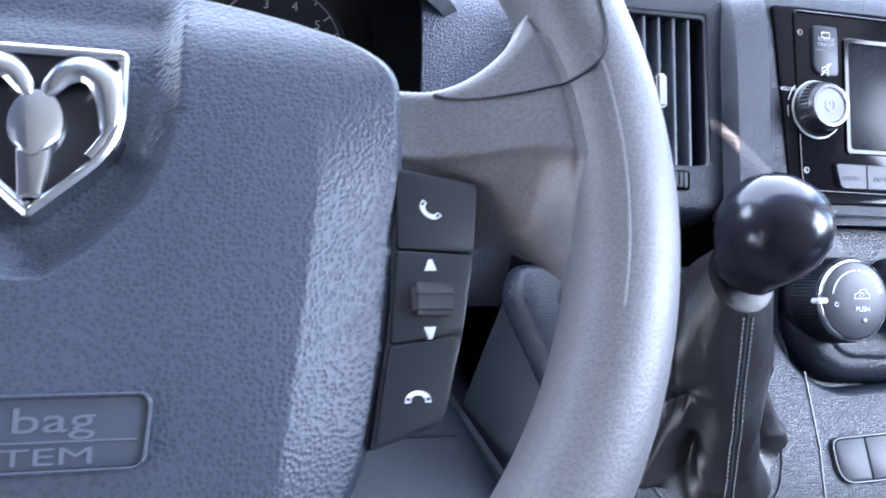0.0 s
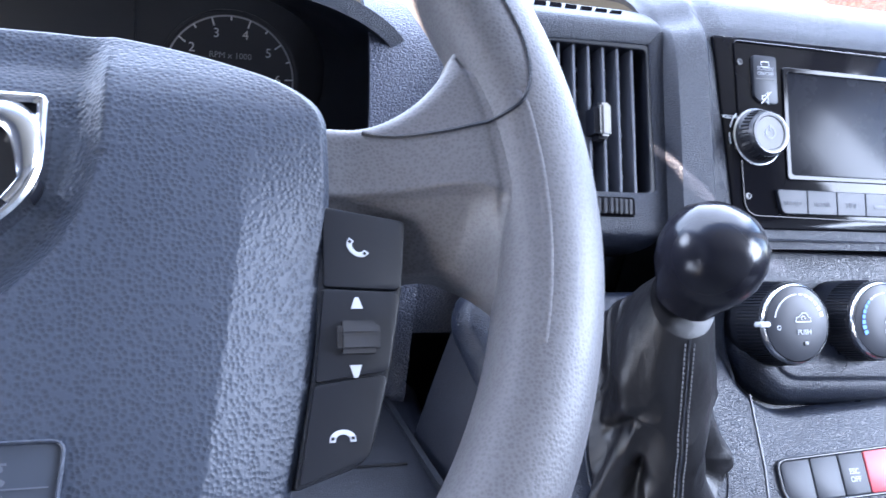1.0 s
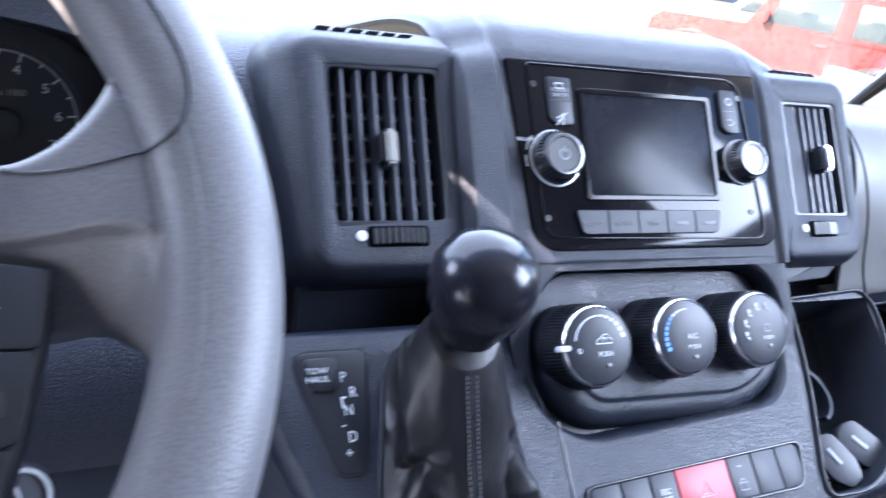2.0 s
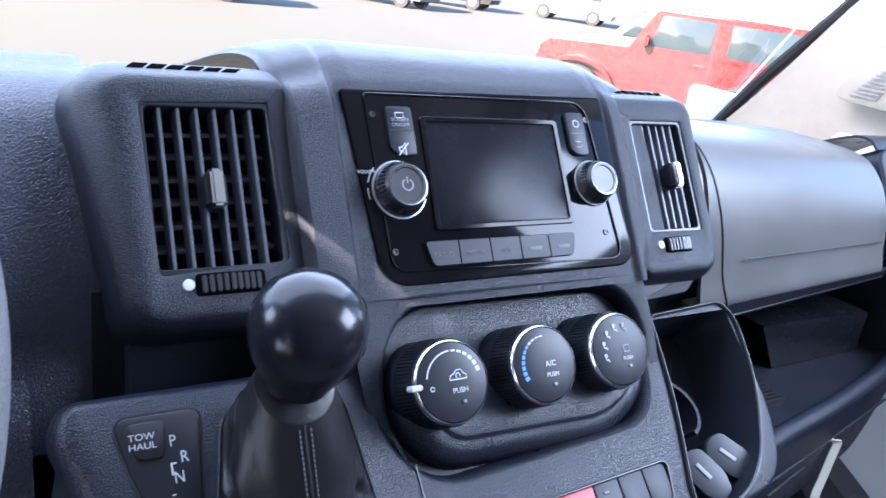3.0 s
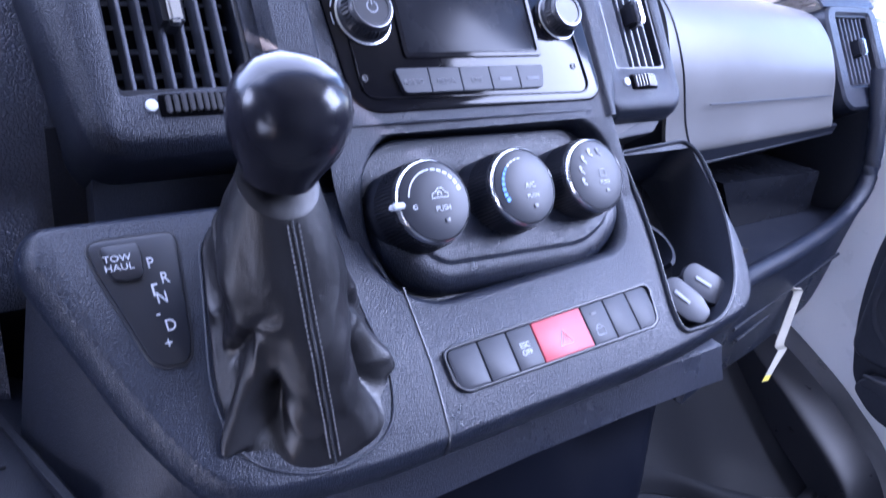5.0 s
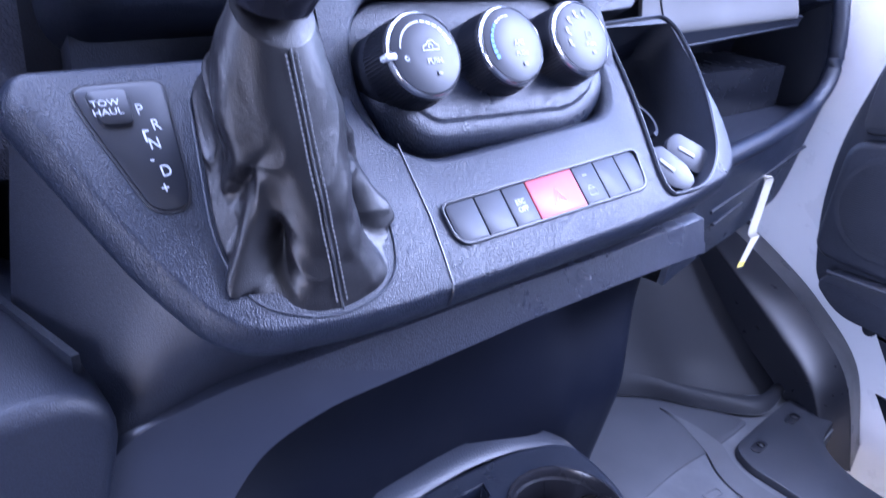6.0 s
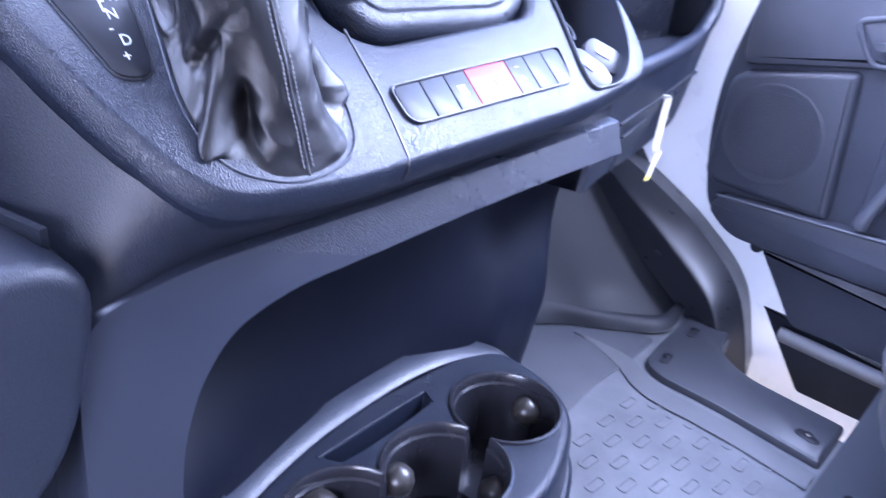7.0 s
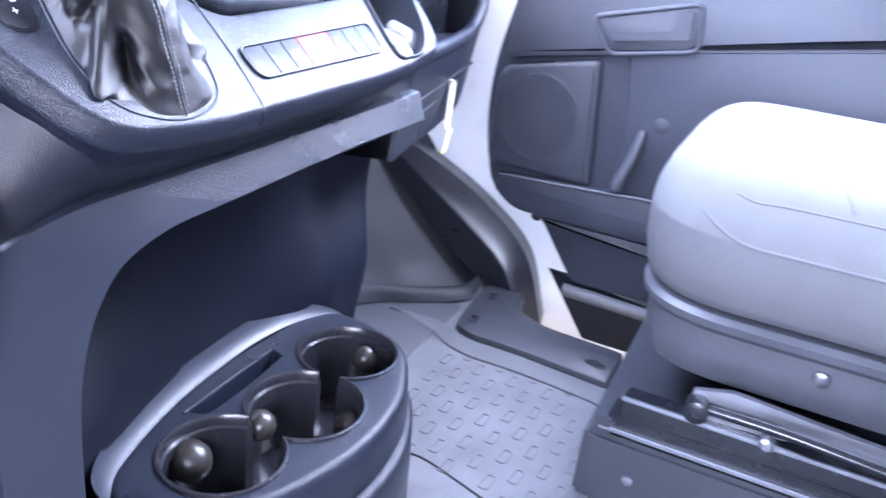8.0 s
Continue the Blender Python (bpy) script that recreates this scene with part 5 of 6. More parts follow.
for x, y, r in WELLS:
    part("well_floor", slab(circle(x, y, r - 0.004, 32), 0.100, 0.108 + 0.0004 * (x > 0.5) + 0.0002 * (x > 0.4), 0.002), WELL, cup)
part("slot_edge", tube([(0.417, 0.4570, 0.1855), (0.480, 0.4600, 0.1855), (0.548, 0.4615, 0.1855), (0.542, 0.4450, 0.1855)], 0.0013, 8), PLASTIC, cup, "raised edge of the slot")
for x, y, z, r in ((0.626, 0.397, 0.160, 0.0145), (0.4685, 0.414, 0.160, 0.0145), (0.527, 0.355, 0.150, 0.014), (0.398, 0.432, 0.158, 0.0185)):
    part("rubber_stop", lathe([(0.0002, -r), (r * 0.6, -r * 0.8), (r * 0.92, -r * 0.4), (r, 0), (r * 0.92, r * 0.4), (r * 0.6, r * 0.8), (0.0002, r)], 24, m=pose(x, y, z)), STOP, cup, "dull rounded rubber cup stop")

knee = thing("knee_cover", "dark padded cover under the steering column", "knee cover")
ko_ = rounded([(0.240, 0.457), (-0.30, 0.457), (-0.30, 0.27), (0.205, 0.31)], [0.045, 0.03, 0.03, 0.075], 8)
part("pad", moved(pillow(ko_, -0.56, -0.398, 0.010), Matrix(((1, 0, 0, 0), (0, 0, -1, 0), (0, 1, 0, 0), (0, 0, 0, 1)))), SHADEP, knee)
part("seam", tube([(-0.20, 0.470, 0.4575), (0.10, 0.470, 0.4575), (0.20, 0.470, 0.4575)], 0.001, 6), DIAL, knee)

# ---- steering wheel ----
sw = thing("steering_wheel", "grey grained steering wheel with spoke switches and a chrome badge", "steering wheel", WHEELF)
rings = []
for i in range(193):
    a = 2 * math.pi * i / 192
    c, s = math.cos(a), math.sin(a)
    ring = []
    for j in range(40):
        b = 2 * math.pi * j / 40
        out = math.cos(b)
        r = 0.1712 + (0.0205 if out > 0 else 0.0150) * out
        deep = math.sin(b)
        ring.append((r * c, r * s, 0.010 + (0.0165 if deep > 0 else 0.0230) * deep))
    rings.append(ring)
part("rim", loft(rings, False, False), WHEEL, sw, "thick grained wheel rim")

pad = rounded([(0.1020, 0.037), (0.088, 0.0490), (0.060, 0.0590), (0.030, 0.0640), (-0.030, 0.0640), (-0.060, 0.0590), (-0.088, 0.0490), (-0.1020, 0.037), (-0.1035, 0.0), (-0.0985, -0.05), (-0.085, -0.10), (-0.05, -0.12), (0.05, -0.12), (0.085, -0.10), (0.0985, -0.05), (0.1035, 0.0)], [0.008, 0.015, 0.018, 0.025, 0.025, 0.018, 0.015, 0.008] + [0.03] * 8, 14)
SHIELD = [(0.0365, 0.07), (0.0365, 0.020), (0.0352, 0.008), (0.0320, -0.004), (0.0265, -0.0145), (0.0150, -0.0270), (0.0, -0.0380)]


def shield_d(u, v):
    """How far inside the sunken shield a place lies (minus: outside)."""
    u = abs(u)
    best = 9.0
    for (x0, y0), (x1, y1) in zip(SHIELD, SHIELD[1:]):
        tx, ty = x1 - x0, y1 - y0
        q = math.hypot(tx, ty)
        best = min(best, ((u - x0) * ty - (v - y0) * tx) / q * 1.0)
    return best


def pad_h(u, v, s):
    h = 0.013 - 0.007 * (max(0, s - 0.35) / 0.65) ** 2.2 - 0.0020 * smooth01(0.975, 1.0, s)
    h -= 0.010 * smooth01(0.030, 0.066, v) ** 1.3
    uc = 0.0755 + 0.135 * min(0, v + 0.006)
    h -= 0.34 * max(0, abs(u) - uc) * smooth01(0.03, -0.02, v)
    return h - (0.0082 - 0.0056 * smooth01(0.046, 0.062, v)) * (1 - (1 - max(0.0, min(1.0, shield_d(u, v) / 0.0105))) ** 1.8)


RP = 170
rings = [[(u, v, -0.04) for u, v in pad]]
for i in range(RP):
    s = 1 - i / RP
    rings.append([(u * s, (v + 0.02) * s - 0.02, pad_h(u * s, (v + 0.02) * s - 0.02, s)) for u, v in pad])
part("airbag_cover", loft(rings), WHEELPAD, sw, "blue-grey grained airbag cover", smooth=60)


def rim_top(q):
    """Height of the rim's upper skin at a distance from the middle."""
    x = max(-1.0, min(1.0, (q - 0.1712) / (0.0205 if q > 0.1712 else 0.0150)))
    return 0.010 + 0.0165 * math.sqrt(max(0.0, 1 - x * x))


def spoke_top(u, v):
    u = abs(u)
    q = math.hypot(u, v)
    flat = -0.0010 + 0.0200 * smooth01(0.108, 0.162, u)
    join = smooth01(0.1530, 0.1680, q)
    h = flat * (1 - join) + (rim_top(q) + 0.0007 - 0.0018 * smooth01(0.1655, 0.1708, q)) * join
    if u < 0.138:
        away = v + 0.0135
    elif v < -0.0335:
        away = u - 0.158
    else:
        away = math.hypot(u - 0.138, v + 0.0335) - 0.020
    t = max(0.0, min(1.0, (0.0235 - away) / 0.0205))
    return h - 0.021 * smooth01(0.0, 0.10, t) * (0.1 + 0.9 * t) * (1 - smooth01(0.1460, 0.1640, q))


def fillet(u, u0, u1, v0, v1, bend):
    """From v0 at u0 round to v1 at u1, where it stands upright."""
    t = max(0.0, min(1.0, (u - u0) / (u1 - u0)))
    return v0 + (v1 - v0) * (1 - (1 - t ** bend) ** (1 / bend))


def spoke(side):
    """Flat grained spoke that flows into the rim, with an inlaid trim."""
    def upper(u):
        v = 0.0
        while v < 0.08 and math.hypot(u, v + 0.0004) < 0.1708 - 0.0135 * smooth01(0.20, 0.37, math.atan2(v, u)):
            v += 0.0004
        return min(fillet(u, 0.110, 0.1485, 0.0345, 0.0760, 2.1), v)

    def lower_(u):
        return max(fillet(u, 0.136, 0.1585, -0.0135, -0.0500, 2.2), -math.sqrt(max(0.0, 0.1708 ** 2 - u * u)))

    edge_t = [(0.094 + 0.0545 * i / 40, upper(0.094 + 0.0545 * i / 40)) for i in range(41)]
    edge_b = [(0.094 + 0.0645 * i / 40, lower_(0.094 + 0.0645 * i / 40)) for i in range(41)]

    def fn(a, b):
        u = 0.094 + 0.0766 * (1 - (1 - a) ** 1.4)
        vt, vb = upper(u), lower_(u)
        w = (b - 0.08) / 0.84
        v = vt + (vb - vt) * max(0.0, min(1.0, w))
        d = min(math.hypot(u - x, v - y) for x, y in edge_t + edge_b)
        if w <= 0 and u < 0.1485 or w >= 1 and u < 0.1585:
            d = 0.0
        roll = 0.0055 * (1 - math.sqrt(max(0.0, 1 - (1 - d / 0.0055) ** 2))) if d < 0.0055 else 0.0
        h = spoke_top(u, v) - roll - 0.0022 * smooth01(0.006, 0.0, min(vt - v, v - vb)) * smooth01(0.1445, 0.150, u)
        if w < 0 and u < 0.1485:
            h += 0.010 * w / 0.095
        if w > 1 and u < 0.1585:
            h -= 0.010 * (w - 1) / 0.095
        return (side * u, v, h)
    ob = part("spoke", sheet(fn, 120, 70), WHEEL, sw, "grey grained spoke", smooth=80)
    g = [(0.150, 0.0880), (0.1593, 0.0707), (0.1650, 0.0557), (0.1655, 0.0415), (0.1601, 0.0325), (0.1456, 0.0289), (0.1298, 0.0287), (0.1184, 0.0305), (0.1092, 0.0340)]
    line = []
    for i in range(45):
        p = curve_at([(u, v, 0) for u, v in g], i / 48)
        q = math.hypot(p.x, p.y)
        line.append((side * p.x, p.y, rim_top(q) + 0.0002 if q > 0.1695 else max(spoke_top(p.x, p.y), rim_top(q) if q > 0.158 else -1.0) + 0.0001))
    part("inlay_groove", tube(line, 0.0007, 6), PLASTIC_D, ob)
    return ob


for side in (1, -1):
    spoke(side)
    sgn = lambda pts: [(side * u, v) for u, v in pts][:: side]
    carrier = part("switch_pad", slab(sgn(rounded([(0.1285, 0.0015), (0.100, 0.0060), (0.098, -0.04), (0.0905, -0.0815), (0.113, -0.0745), (0.1205, -0.0485), (0.1258, -0.0225)], [0.002, 0.002, 0.01, 0.002, 0.006, 0.01, 0.01])), -0.02, -0.0018, 0.0008), PLASTIC_D, sw)
    keys = [("phone_key", [(0.1275, 0.0005), (0.1010, 0.0048), (0.1005, -0.0212), (0.1248, -0.0223)]), ("rocker_bed", [(0.1246, -0.0232), (0.1004, -0.0221), (0.0972, -0.0507), (0.1196, -0.0478)]), ("hang_up_key", [(0.1194, -0.0487), (0.0969, -0.0517), (0.0918, -0.0800), (0.1122, -0.0735)])]
    made = []
    for name, poly in keys:
        made.append(part(name, slab(sgn(rounded(poly, [0.0030, 0.0012, 0.0012, 0.0020], 3)), -0.012, 0.0006, 0.0003), SMOOTH, carrier))
    cu = side * 0.1105
    rocker = part("rocker", block(cu - 0.0066, cu + 0.0066, -0.0425, -0.0325, -0.004, 0.0042, 0.0016), ROCK, made[1], "shiny black rocker")
    part("rocker_ridge", block(cu - 0.0060, cu + 0.0060, -0.0372, -0.0338, 0.003, 0.0052, 0.0008), ROCK, rocker)
    part("up_mark", slab([(cu + 0.0019, -0.0284), (cu + 0.0006, -0.0248), (cu - 0.0006, -0.0248), (cu - 0.0019, -0.0284)], 0.0004, 0.0009, 0.0001), WHITE, made[1])
    part("down_mark", slab([(cu - 0.0029, -0.0458), (cu - 0.0017, -0.0496), (cu - 0.0004, -0.0496), (cu + 0.0009, -0.0458)][::-1], 0.0004, 0.0009, 0.0001), WHITE, made[1])

    def handset(parent, cx, cy, turn):
        arc = [math.pi * i / 12 for i in range(13)]
        pts = [(0.0039 * math.cos(t), 0.0028 * math.sin(t)) for t in arc] + [(-0.0040, -0.0008), (-0.0022, -0.0008), (-0.0020, 0.0004)]
        pts += [(-0.0016 * math.cos(t), 0.0006 + 0.0008 * math.sin(t)) for t in arc[1:-1]] + [(0.0020, 0.0004), (0.0022, -0.0008), (0.0040, -0.0008)]
        at = pose(cx, cy, 0, 0, 0, turn)
        part("handset_mark", moved(slab(pts, 0.0004, 0.0009, 0.0001), at), WHITE, parent)
        for s in (1, -1):
            part("handset_end", moved(slab(rounded([(s * 0.0030 + 0.0005, 0.0007), (s * 0.0030 - 0.0005, 0.0007), (s * 0.0030 - 0.0005, -0.0002), (s * 0.0030 + 0.0005, -0.0002)], 0.0002, 2), 0.0006, 0.0011, 0.0), at), SMOOTH, parent)
    handset(made[0], side * 0.1115, -0.0085, 140)
    handset(made[2], side * 0.1048, -0.0675, 0)

# badge: a plain chrome shield with plain curved bars
badge = part("badge", hoop(rounded([(0.0225, 0.0310), (-0.0225, 0.0310), (-0.0225, 0.002), (0.0, -0.0190), (0.0225, 0.002)], [0.003, 0.003, 0.012, 0.002, 0.012], 7), inset(rounded([(0.0225, 0.0310), (-0.0225, 0.0310), (-0.0225, 0.002), (0.0, -0.0190), (0.0225, 0.002)], [0.003, 0.003, 0.012, 0.002, 0.012], 7), 0.0028), 0.004, 0.0150, 0.001), CHROME, sw, "chrome shield-shaped badge frame")
part("badge_field", slab(rounded([(0.0215, 0.0300), (-0.0215, 0.0300), (-0.0215, 0.003), (0.0, -0.0180), (0.0215, 0.003)], 0.004, 7), 0.004, 0.0118, 0.0004), DIAL, badge, "dark field of the badge")
for side in (1, -1):
    hp = [(0.002, 0.016), (0.006, 0.0225), (0.0115, 0.0245), (0.0165, 0.0215), (0.0185, 0.0145), (0.0178, 0.006), (0.0135, -0.001)]
    part("badge_bar", tube([(side * p.x, p.y, 0.0135 + 0.0008 * math.sin(p.y * 90)) for p in [curve_at([(x, y, 0) for x, y in hp], i / 26) for i in range(27)]], [0.0012 + 0.0036 * math.sin(math.pi * min(1, i / 22)) ** 0.6 if i < 23 else 0.0016 for i in range(27)], 10, flat=0.6), CHROME, badge)
part("badge_bar", loft([lift(circle(0.0, 0.008, 0.0075, 20, 0.010), 0.011), lift(circle(0.0, 0.008, 0.0068, 20, 0.0095), 0.0145), lift(circle(0.0, 0.004, 0.0035, 20, 0.006), 0.0160)]), CHROME, badge)
part("badge_bar", slab(rounded([(0.0045, 0.001), (-0.0045, 0.001), (-0.0030, -0.0135), (0.0030, -0.0135)], 0.0015), 0.011, 0.0150, 0.0012), CHROME, badge)

lab = rounded([(0.0318, -0.0648), (-0.0318, -0.0648), (-0.0305, -0.0822), (0.0305, -0.0822)], 0.003, 5)
LH = pad_h(0.02, -0.073, 0.55)

lb = part("airbag_label", slab(lab, 0.0, LH + 0.0006, 0.0004), LABEL, sw, "smooth moulded airbag label")
part("label_edge", hoop(inset(lab, -0.0009), lab, 0.0, LH + 0.0016, 0.0004), WHEELPAD, lb)
words("air bag", 0.0088, lb, EMBOSS, 0.0, -0.0705, LH + 0.0007, wide=1.65)
words("SYSTEM", 0.0058, lb, EMBOSS, 0.0, -0.0792, LH + 0.0007, wide=2.0)
part("label_rule", block(-0.029, 0.029, -0.0757, -0.0753, LH, LH + 0.0010, 0), EMBOSS, lb)

solo("steering_column", moved(block(-0.055, 0.055, -0.065, 0.055, -0.26, -0.03, 0.02), WHEELF), PLASTIC_D, "black steering column shroud behind the wheel", "steering column")
lock = thing("ignition_lock", "round ignition lock with a chrome ring", "ignition lock", pose(0.110, 0.44, 0.522, 60, 0, 25))
part("barrel", lathe([(0.017, -0.05), (0.017, 0.0), (0.015, 0.003), (0.0125, 0.003), (0.0125, 0.0015), (0.0001, 0.0015)], 32), SMOOTH, lock)
part("ring", lathe([(0.0145, 0.0), (0.0145, 0.0045), (0.0122, 0.0045), (0.0122, 0.0)], 32), CHROME, lock, "chrome ring")
part("slot", block(-0.001, 0.001, -0.006, 0.006, 0.001, 0.003, 0.0002), CHROME, lock)

# ---- instrument cluster ----
CLF = plane_frame(0.090, 0.700, 0.632, 0.10, 0.995)
cl = thing("instrument_cluster", "dark instrument cluster with white-marked round gauges", "instrument cluster", CLF)
part("backing", slab(rrect(-0.115, 0.01, 0.40, 0.15, 0.03), -0.02, -0.001, 0.002), DIAL, cl)


def gauge(cx, cy, r, marks, title):
    g = part("gauge", lathe([(r * 1.02, -0.002), (r * 1.02, 0.0005), (r * 0.98, 0.0005), (r * 0.97, 0.0), (0.0002, 0.0)], 64, m=pose(cx, cy, 0)), DIAL, cl)
    arc_print(g, cx, cy, r * 0.93, -30, 210, 0.0013, 0.0008, GREYP, 60)
    n = len(marks) - 1
    for i in range(2 * n + 1):
        a = radians(210 - 240 * i / (2 * n))
        ln = 0.006 if i % 2 == 0 else 0.003
        part("tick", moved(block(r * 0.93 - ln, r * 0.93, -0.0005, 0.0005, 0.0004, 0.0011, 0), pose(cx, cy, 0, 0, 0, math.degrees(a))), WHITE, g)
        if i % 2 == 0:
            words(marks[i // 2], 0.0095, g, WHITE, cx + r * 0.70 * math.cos(a), cy + r * 0.70 * math.sin(a), 0.0008)
    words(title, 0.0062, g, GREYP, cx, cy + r * 0.36, 0.0008)
    part("hub", lathe([(0.012, 0.0), (0.011, 0.006), (0.0002, 0.007)], 28, m=pose(cx, cy - 0.004, 0)), SMOOTH, g)
    part("needle", moved(block(-0.0012, 0.0012, 0, r * 0.8, 0.004, 0.006, 0.0004), pose(cx, cy - 0.004, 0, 0, 0, 118)), REDB, g, "red needle")


gauge(0.0, 0.0, 0.050, ["0", "1", "2", "3", "4", "5", "6", "7"], "RPM x 1000")
gauge(-0.245, 0.0, 0.050, ["0", "20", "40", "60", "80", "100", "120"], "MPH")
part("divider", block(-0.0665, -0.0655, -0.06, 0.08, 0.0, 0.002, 0.0004), SMOOTH, cl)


def hood_fn(a, b):
    # a runs round the opening from lower right over the top, b outwards from the glass to the driver
    t = -0.9 + (math.pi + 1.8) * a
    w, h = 0.190 + 0.040 * b ** 0.7, 0.073 + 0.012 * b
    cu, sn = math.cos(t), math.sin(t)
    u = math.copysign(abs(cu) ** 0.6, cu) * w - 0.112
    v = math.copysign(abs(sn) ** 0.75, sn) * h + 0.008
    return (u, v, 0.13 * b ** 0.8 * (0.75 + 0.25 * max(0, sn)))


part("hood", sheet(hood_fn, 60, 12, 0.010), STACKP, cl, "dark hood over the gauges")

# ---- door, kick trim, sill ----
DOORF = Matrix(((0, 0, -1, 1.275), (-1, 0, 0, 0), (0, 1, 0, 0), (0, 0, 0, 1)))     # u backwards, v up, h into the cab
door = thing("passenger_door", "dark grey plastic inner face of the closed passenger door", "door", DOORF)
edge = rounded([(0.60, 0.72), (-0.470, 0.72), (-0.525, 0.478), (-0.548, 0.374), (-0.545, 0.26), (-0.520, 0.160), (-0.466, 0.137), (0.60, 0.137)], [0.02, 0.1, 0.06, 0.06, 0.06, 0.05, 0.04, 0.02], 7)
part("panel", slab(edge, -0.05, 0.0, 0.014), DOORP, door, "grained dark door panel")
arm = rounded([(0.60, 0.62), (-0.49, 0.62), (-0.519, 0.47), (-0.517, 0.396), (-0.42, 0.415), (-0.325, 0.432), (0.035, 0.506), (0.60, 0.58)], [0.02, 0.06, 0.04, 0.02, 0.05, 0.05, 0.1, 0.02], 6)
part("arm_band", slab(arm, -0.01, 0.016, 0.012), DOORU, door, "smoother grey armrest band")
pull = part("pull_cup", slab(rounded([(-0.222, 0.524), (-0.372, 0.486), (-0.340, 0.440), (-0.216, 0.462)], 0.012), 0.010, 0.0175, 0.001), DOORP, door, "recessed grey pull cup")
part("pull_rim", tube([(u, v, 0.018) for u, v in rounded([(-0.216, 0.530), (-0.378, 0.488), (-0.342, 0.434), (-0.208, 0.460)], 0.014)], 0.0042, 10, closed=True, flat=0.6), DOORP, pull)
part("release", loft([lift(rounded([(-0.226, 0.518), (-0.245, 0.514), (-0.252, 0.482), (-0.345, 0.466), (-0.340, 0.456), (-0.222, 0.476)], 0.006), h) for h in (0.016, 0.026, 0.028)]), DOORP, pull, "door release lever")
sp_out = rounded([(-0.352, 0.424), (-0.527, 0.386), (-0.532, 0.210), (-0.334, 0.206)], [0.014, 0.03, 0.03, 0.014], 6)
part("speaker_field", pillow(sp_out, -0.01, 0.0135, 0.0120), DOORP, door)
sp = part("speaker_grille", lathe([(0.077, 0.007), (0.0765, 0.0088), (0.074, 0.0095), (0.071, 0.0090), (0.0002, 0.0096)], 48, m=pose(-0.446, 0.307, 0.005)), DOORP, door, "round dark grey speaker grille")
slots = bmesh.new()
for i in range(41):
    v = -0.062 + 0.0031 * i
    w = math.sqrt(0.067 ** 2 - v * v)
    block(-0.446 - w, -0.446 + w, 0.307 + v - 0.0008, 0.307 + v + 0.0008, 0.0130, 0.0153, 0, bm=slots)
tagged(part("grille_bar", slots, DOORP, sp), kind="stuff")
part("inner_panel", slab(rounded([(0.60, 0.60), (0.03, 0.522), (-0.314, 0.446), (-0.298, 0.345), (-0.299, 0.205), (0.60, 0.205)], [0.01, 0.05, 0.006, 0.03, 0.01, 0.01], 6), -0.01, 0.0125, 0.007), DOORP, door, "raised plain panel behind the speaker")
part("pocket", slab(rounded([(0.60, 0.222), (-0.245, 0.214), (-0.490, 0.199), (-0.505, 0.175), (-0.462, 0.140), (0.60, 0.140)], [0.01, 0.05, 0.02, 0.03, 0.03, 0.01]), -0.01, 0.030, 0.006), DOORP, door, "map pocket along the door")
part("pocket_lip", tube([(-0.492, 0.200, 0.031), (-0.30, 0.211, 0.032), (-0.245, 0.215, 0.032), (0.2, 0.222, 0.032)], 0.003, 8), DOORU, door)
part("post", tube([(-0.264, 0.322, 0.010), (-0.266, 0.300, 0.018), (-0.273, 0.270, 0.024), (-0.280, 0.248, 0.027), (-0.285, 0.232, 0.028), (-0.287, 0.222, 0.028)], [0.007, 0.009, 0.0095, 0.0095, 0.0125, 0.0115], 14), DOORU, door, "pale grey handle post")
part("bolt_cover", slab(circle(-0.239, 0.336, 0.013, 24), 0.010, 0.0130, 0.0002), DOORP, door)
low = rounded([(0.60, 0.126), (-0.415, 0.128), (-0.338, 0.021), (0.60, 0.03)], [0.01, 0.008, 0.012, 0.01])
part("lower_panel", slab(low, -0.05, 0.0, 0.006), DOORP, door)
part("foot_panel", slab(rounded([(0.60, 0.02), (-0.390, 0.034), (-0.300, -0.09), (0.60, -0.09)], 0.006), -0.06, -0.012, 0.004), PLASTIC_D, door)
part("rod", tube([(-0.345, 0.010, 0.012), (-0.20, 0.008, 0.016), (0.3, 0.02, 0.016)], 0.012, 12), MATE, door, "rounded pale grey rod along the door foot")
part("catch", lathe([(0.010, 0.0), (0.010, 0.012), (0.0002, 0.014)], 16, m=pose(-0.418, 0.134, 0)), PLASTIC_D, door)

solo("door_frame", block(1.288, 1.34, 0.10, 0.80, -0.27, 0.655, 0.006), BODYW, "white painted body round the door opening", "door frame", kind="structure")

KICKF = Matrix(((0, 0, -1, 1.235), (-1, 0, 0, 0), (0, 1, 0, 0), (0, 0, 0, 1)))
kick = thing("kick_trim", "black moulded kick trim curving down to the sill", "kick trim", KICKF)
KL = [(0.86, 0.230), (0.770, 0.212), (0.700, 0.184), (0.640, 0.128), (0.562, 0.062), (0.478, 0.002), (0.430, -0.06)]
KR = [(0.86, 0.275), (0.760, 0.258), (0.660, 0.230), (0.577, 0.194), (0.494, 0.148), (0.408, 0.072), (0.360, -0.06)]


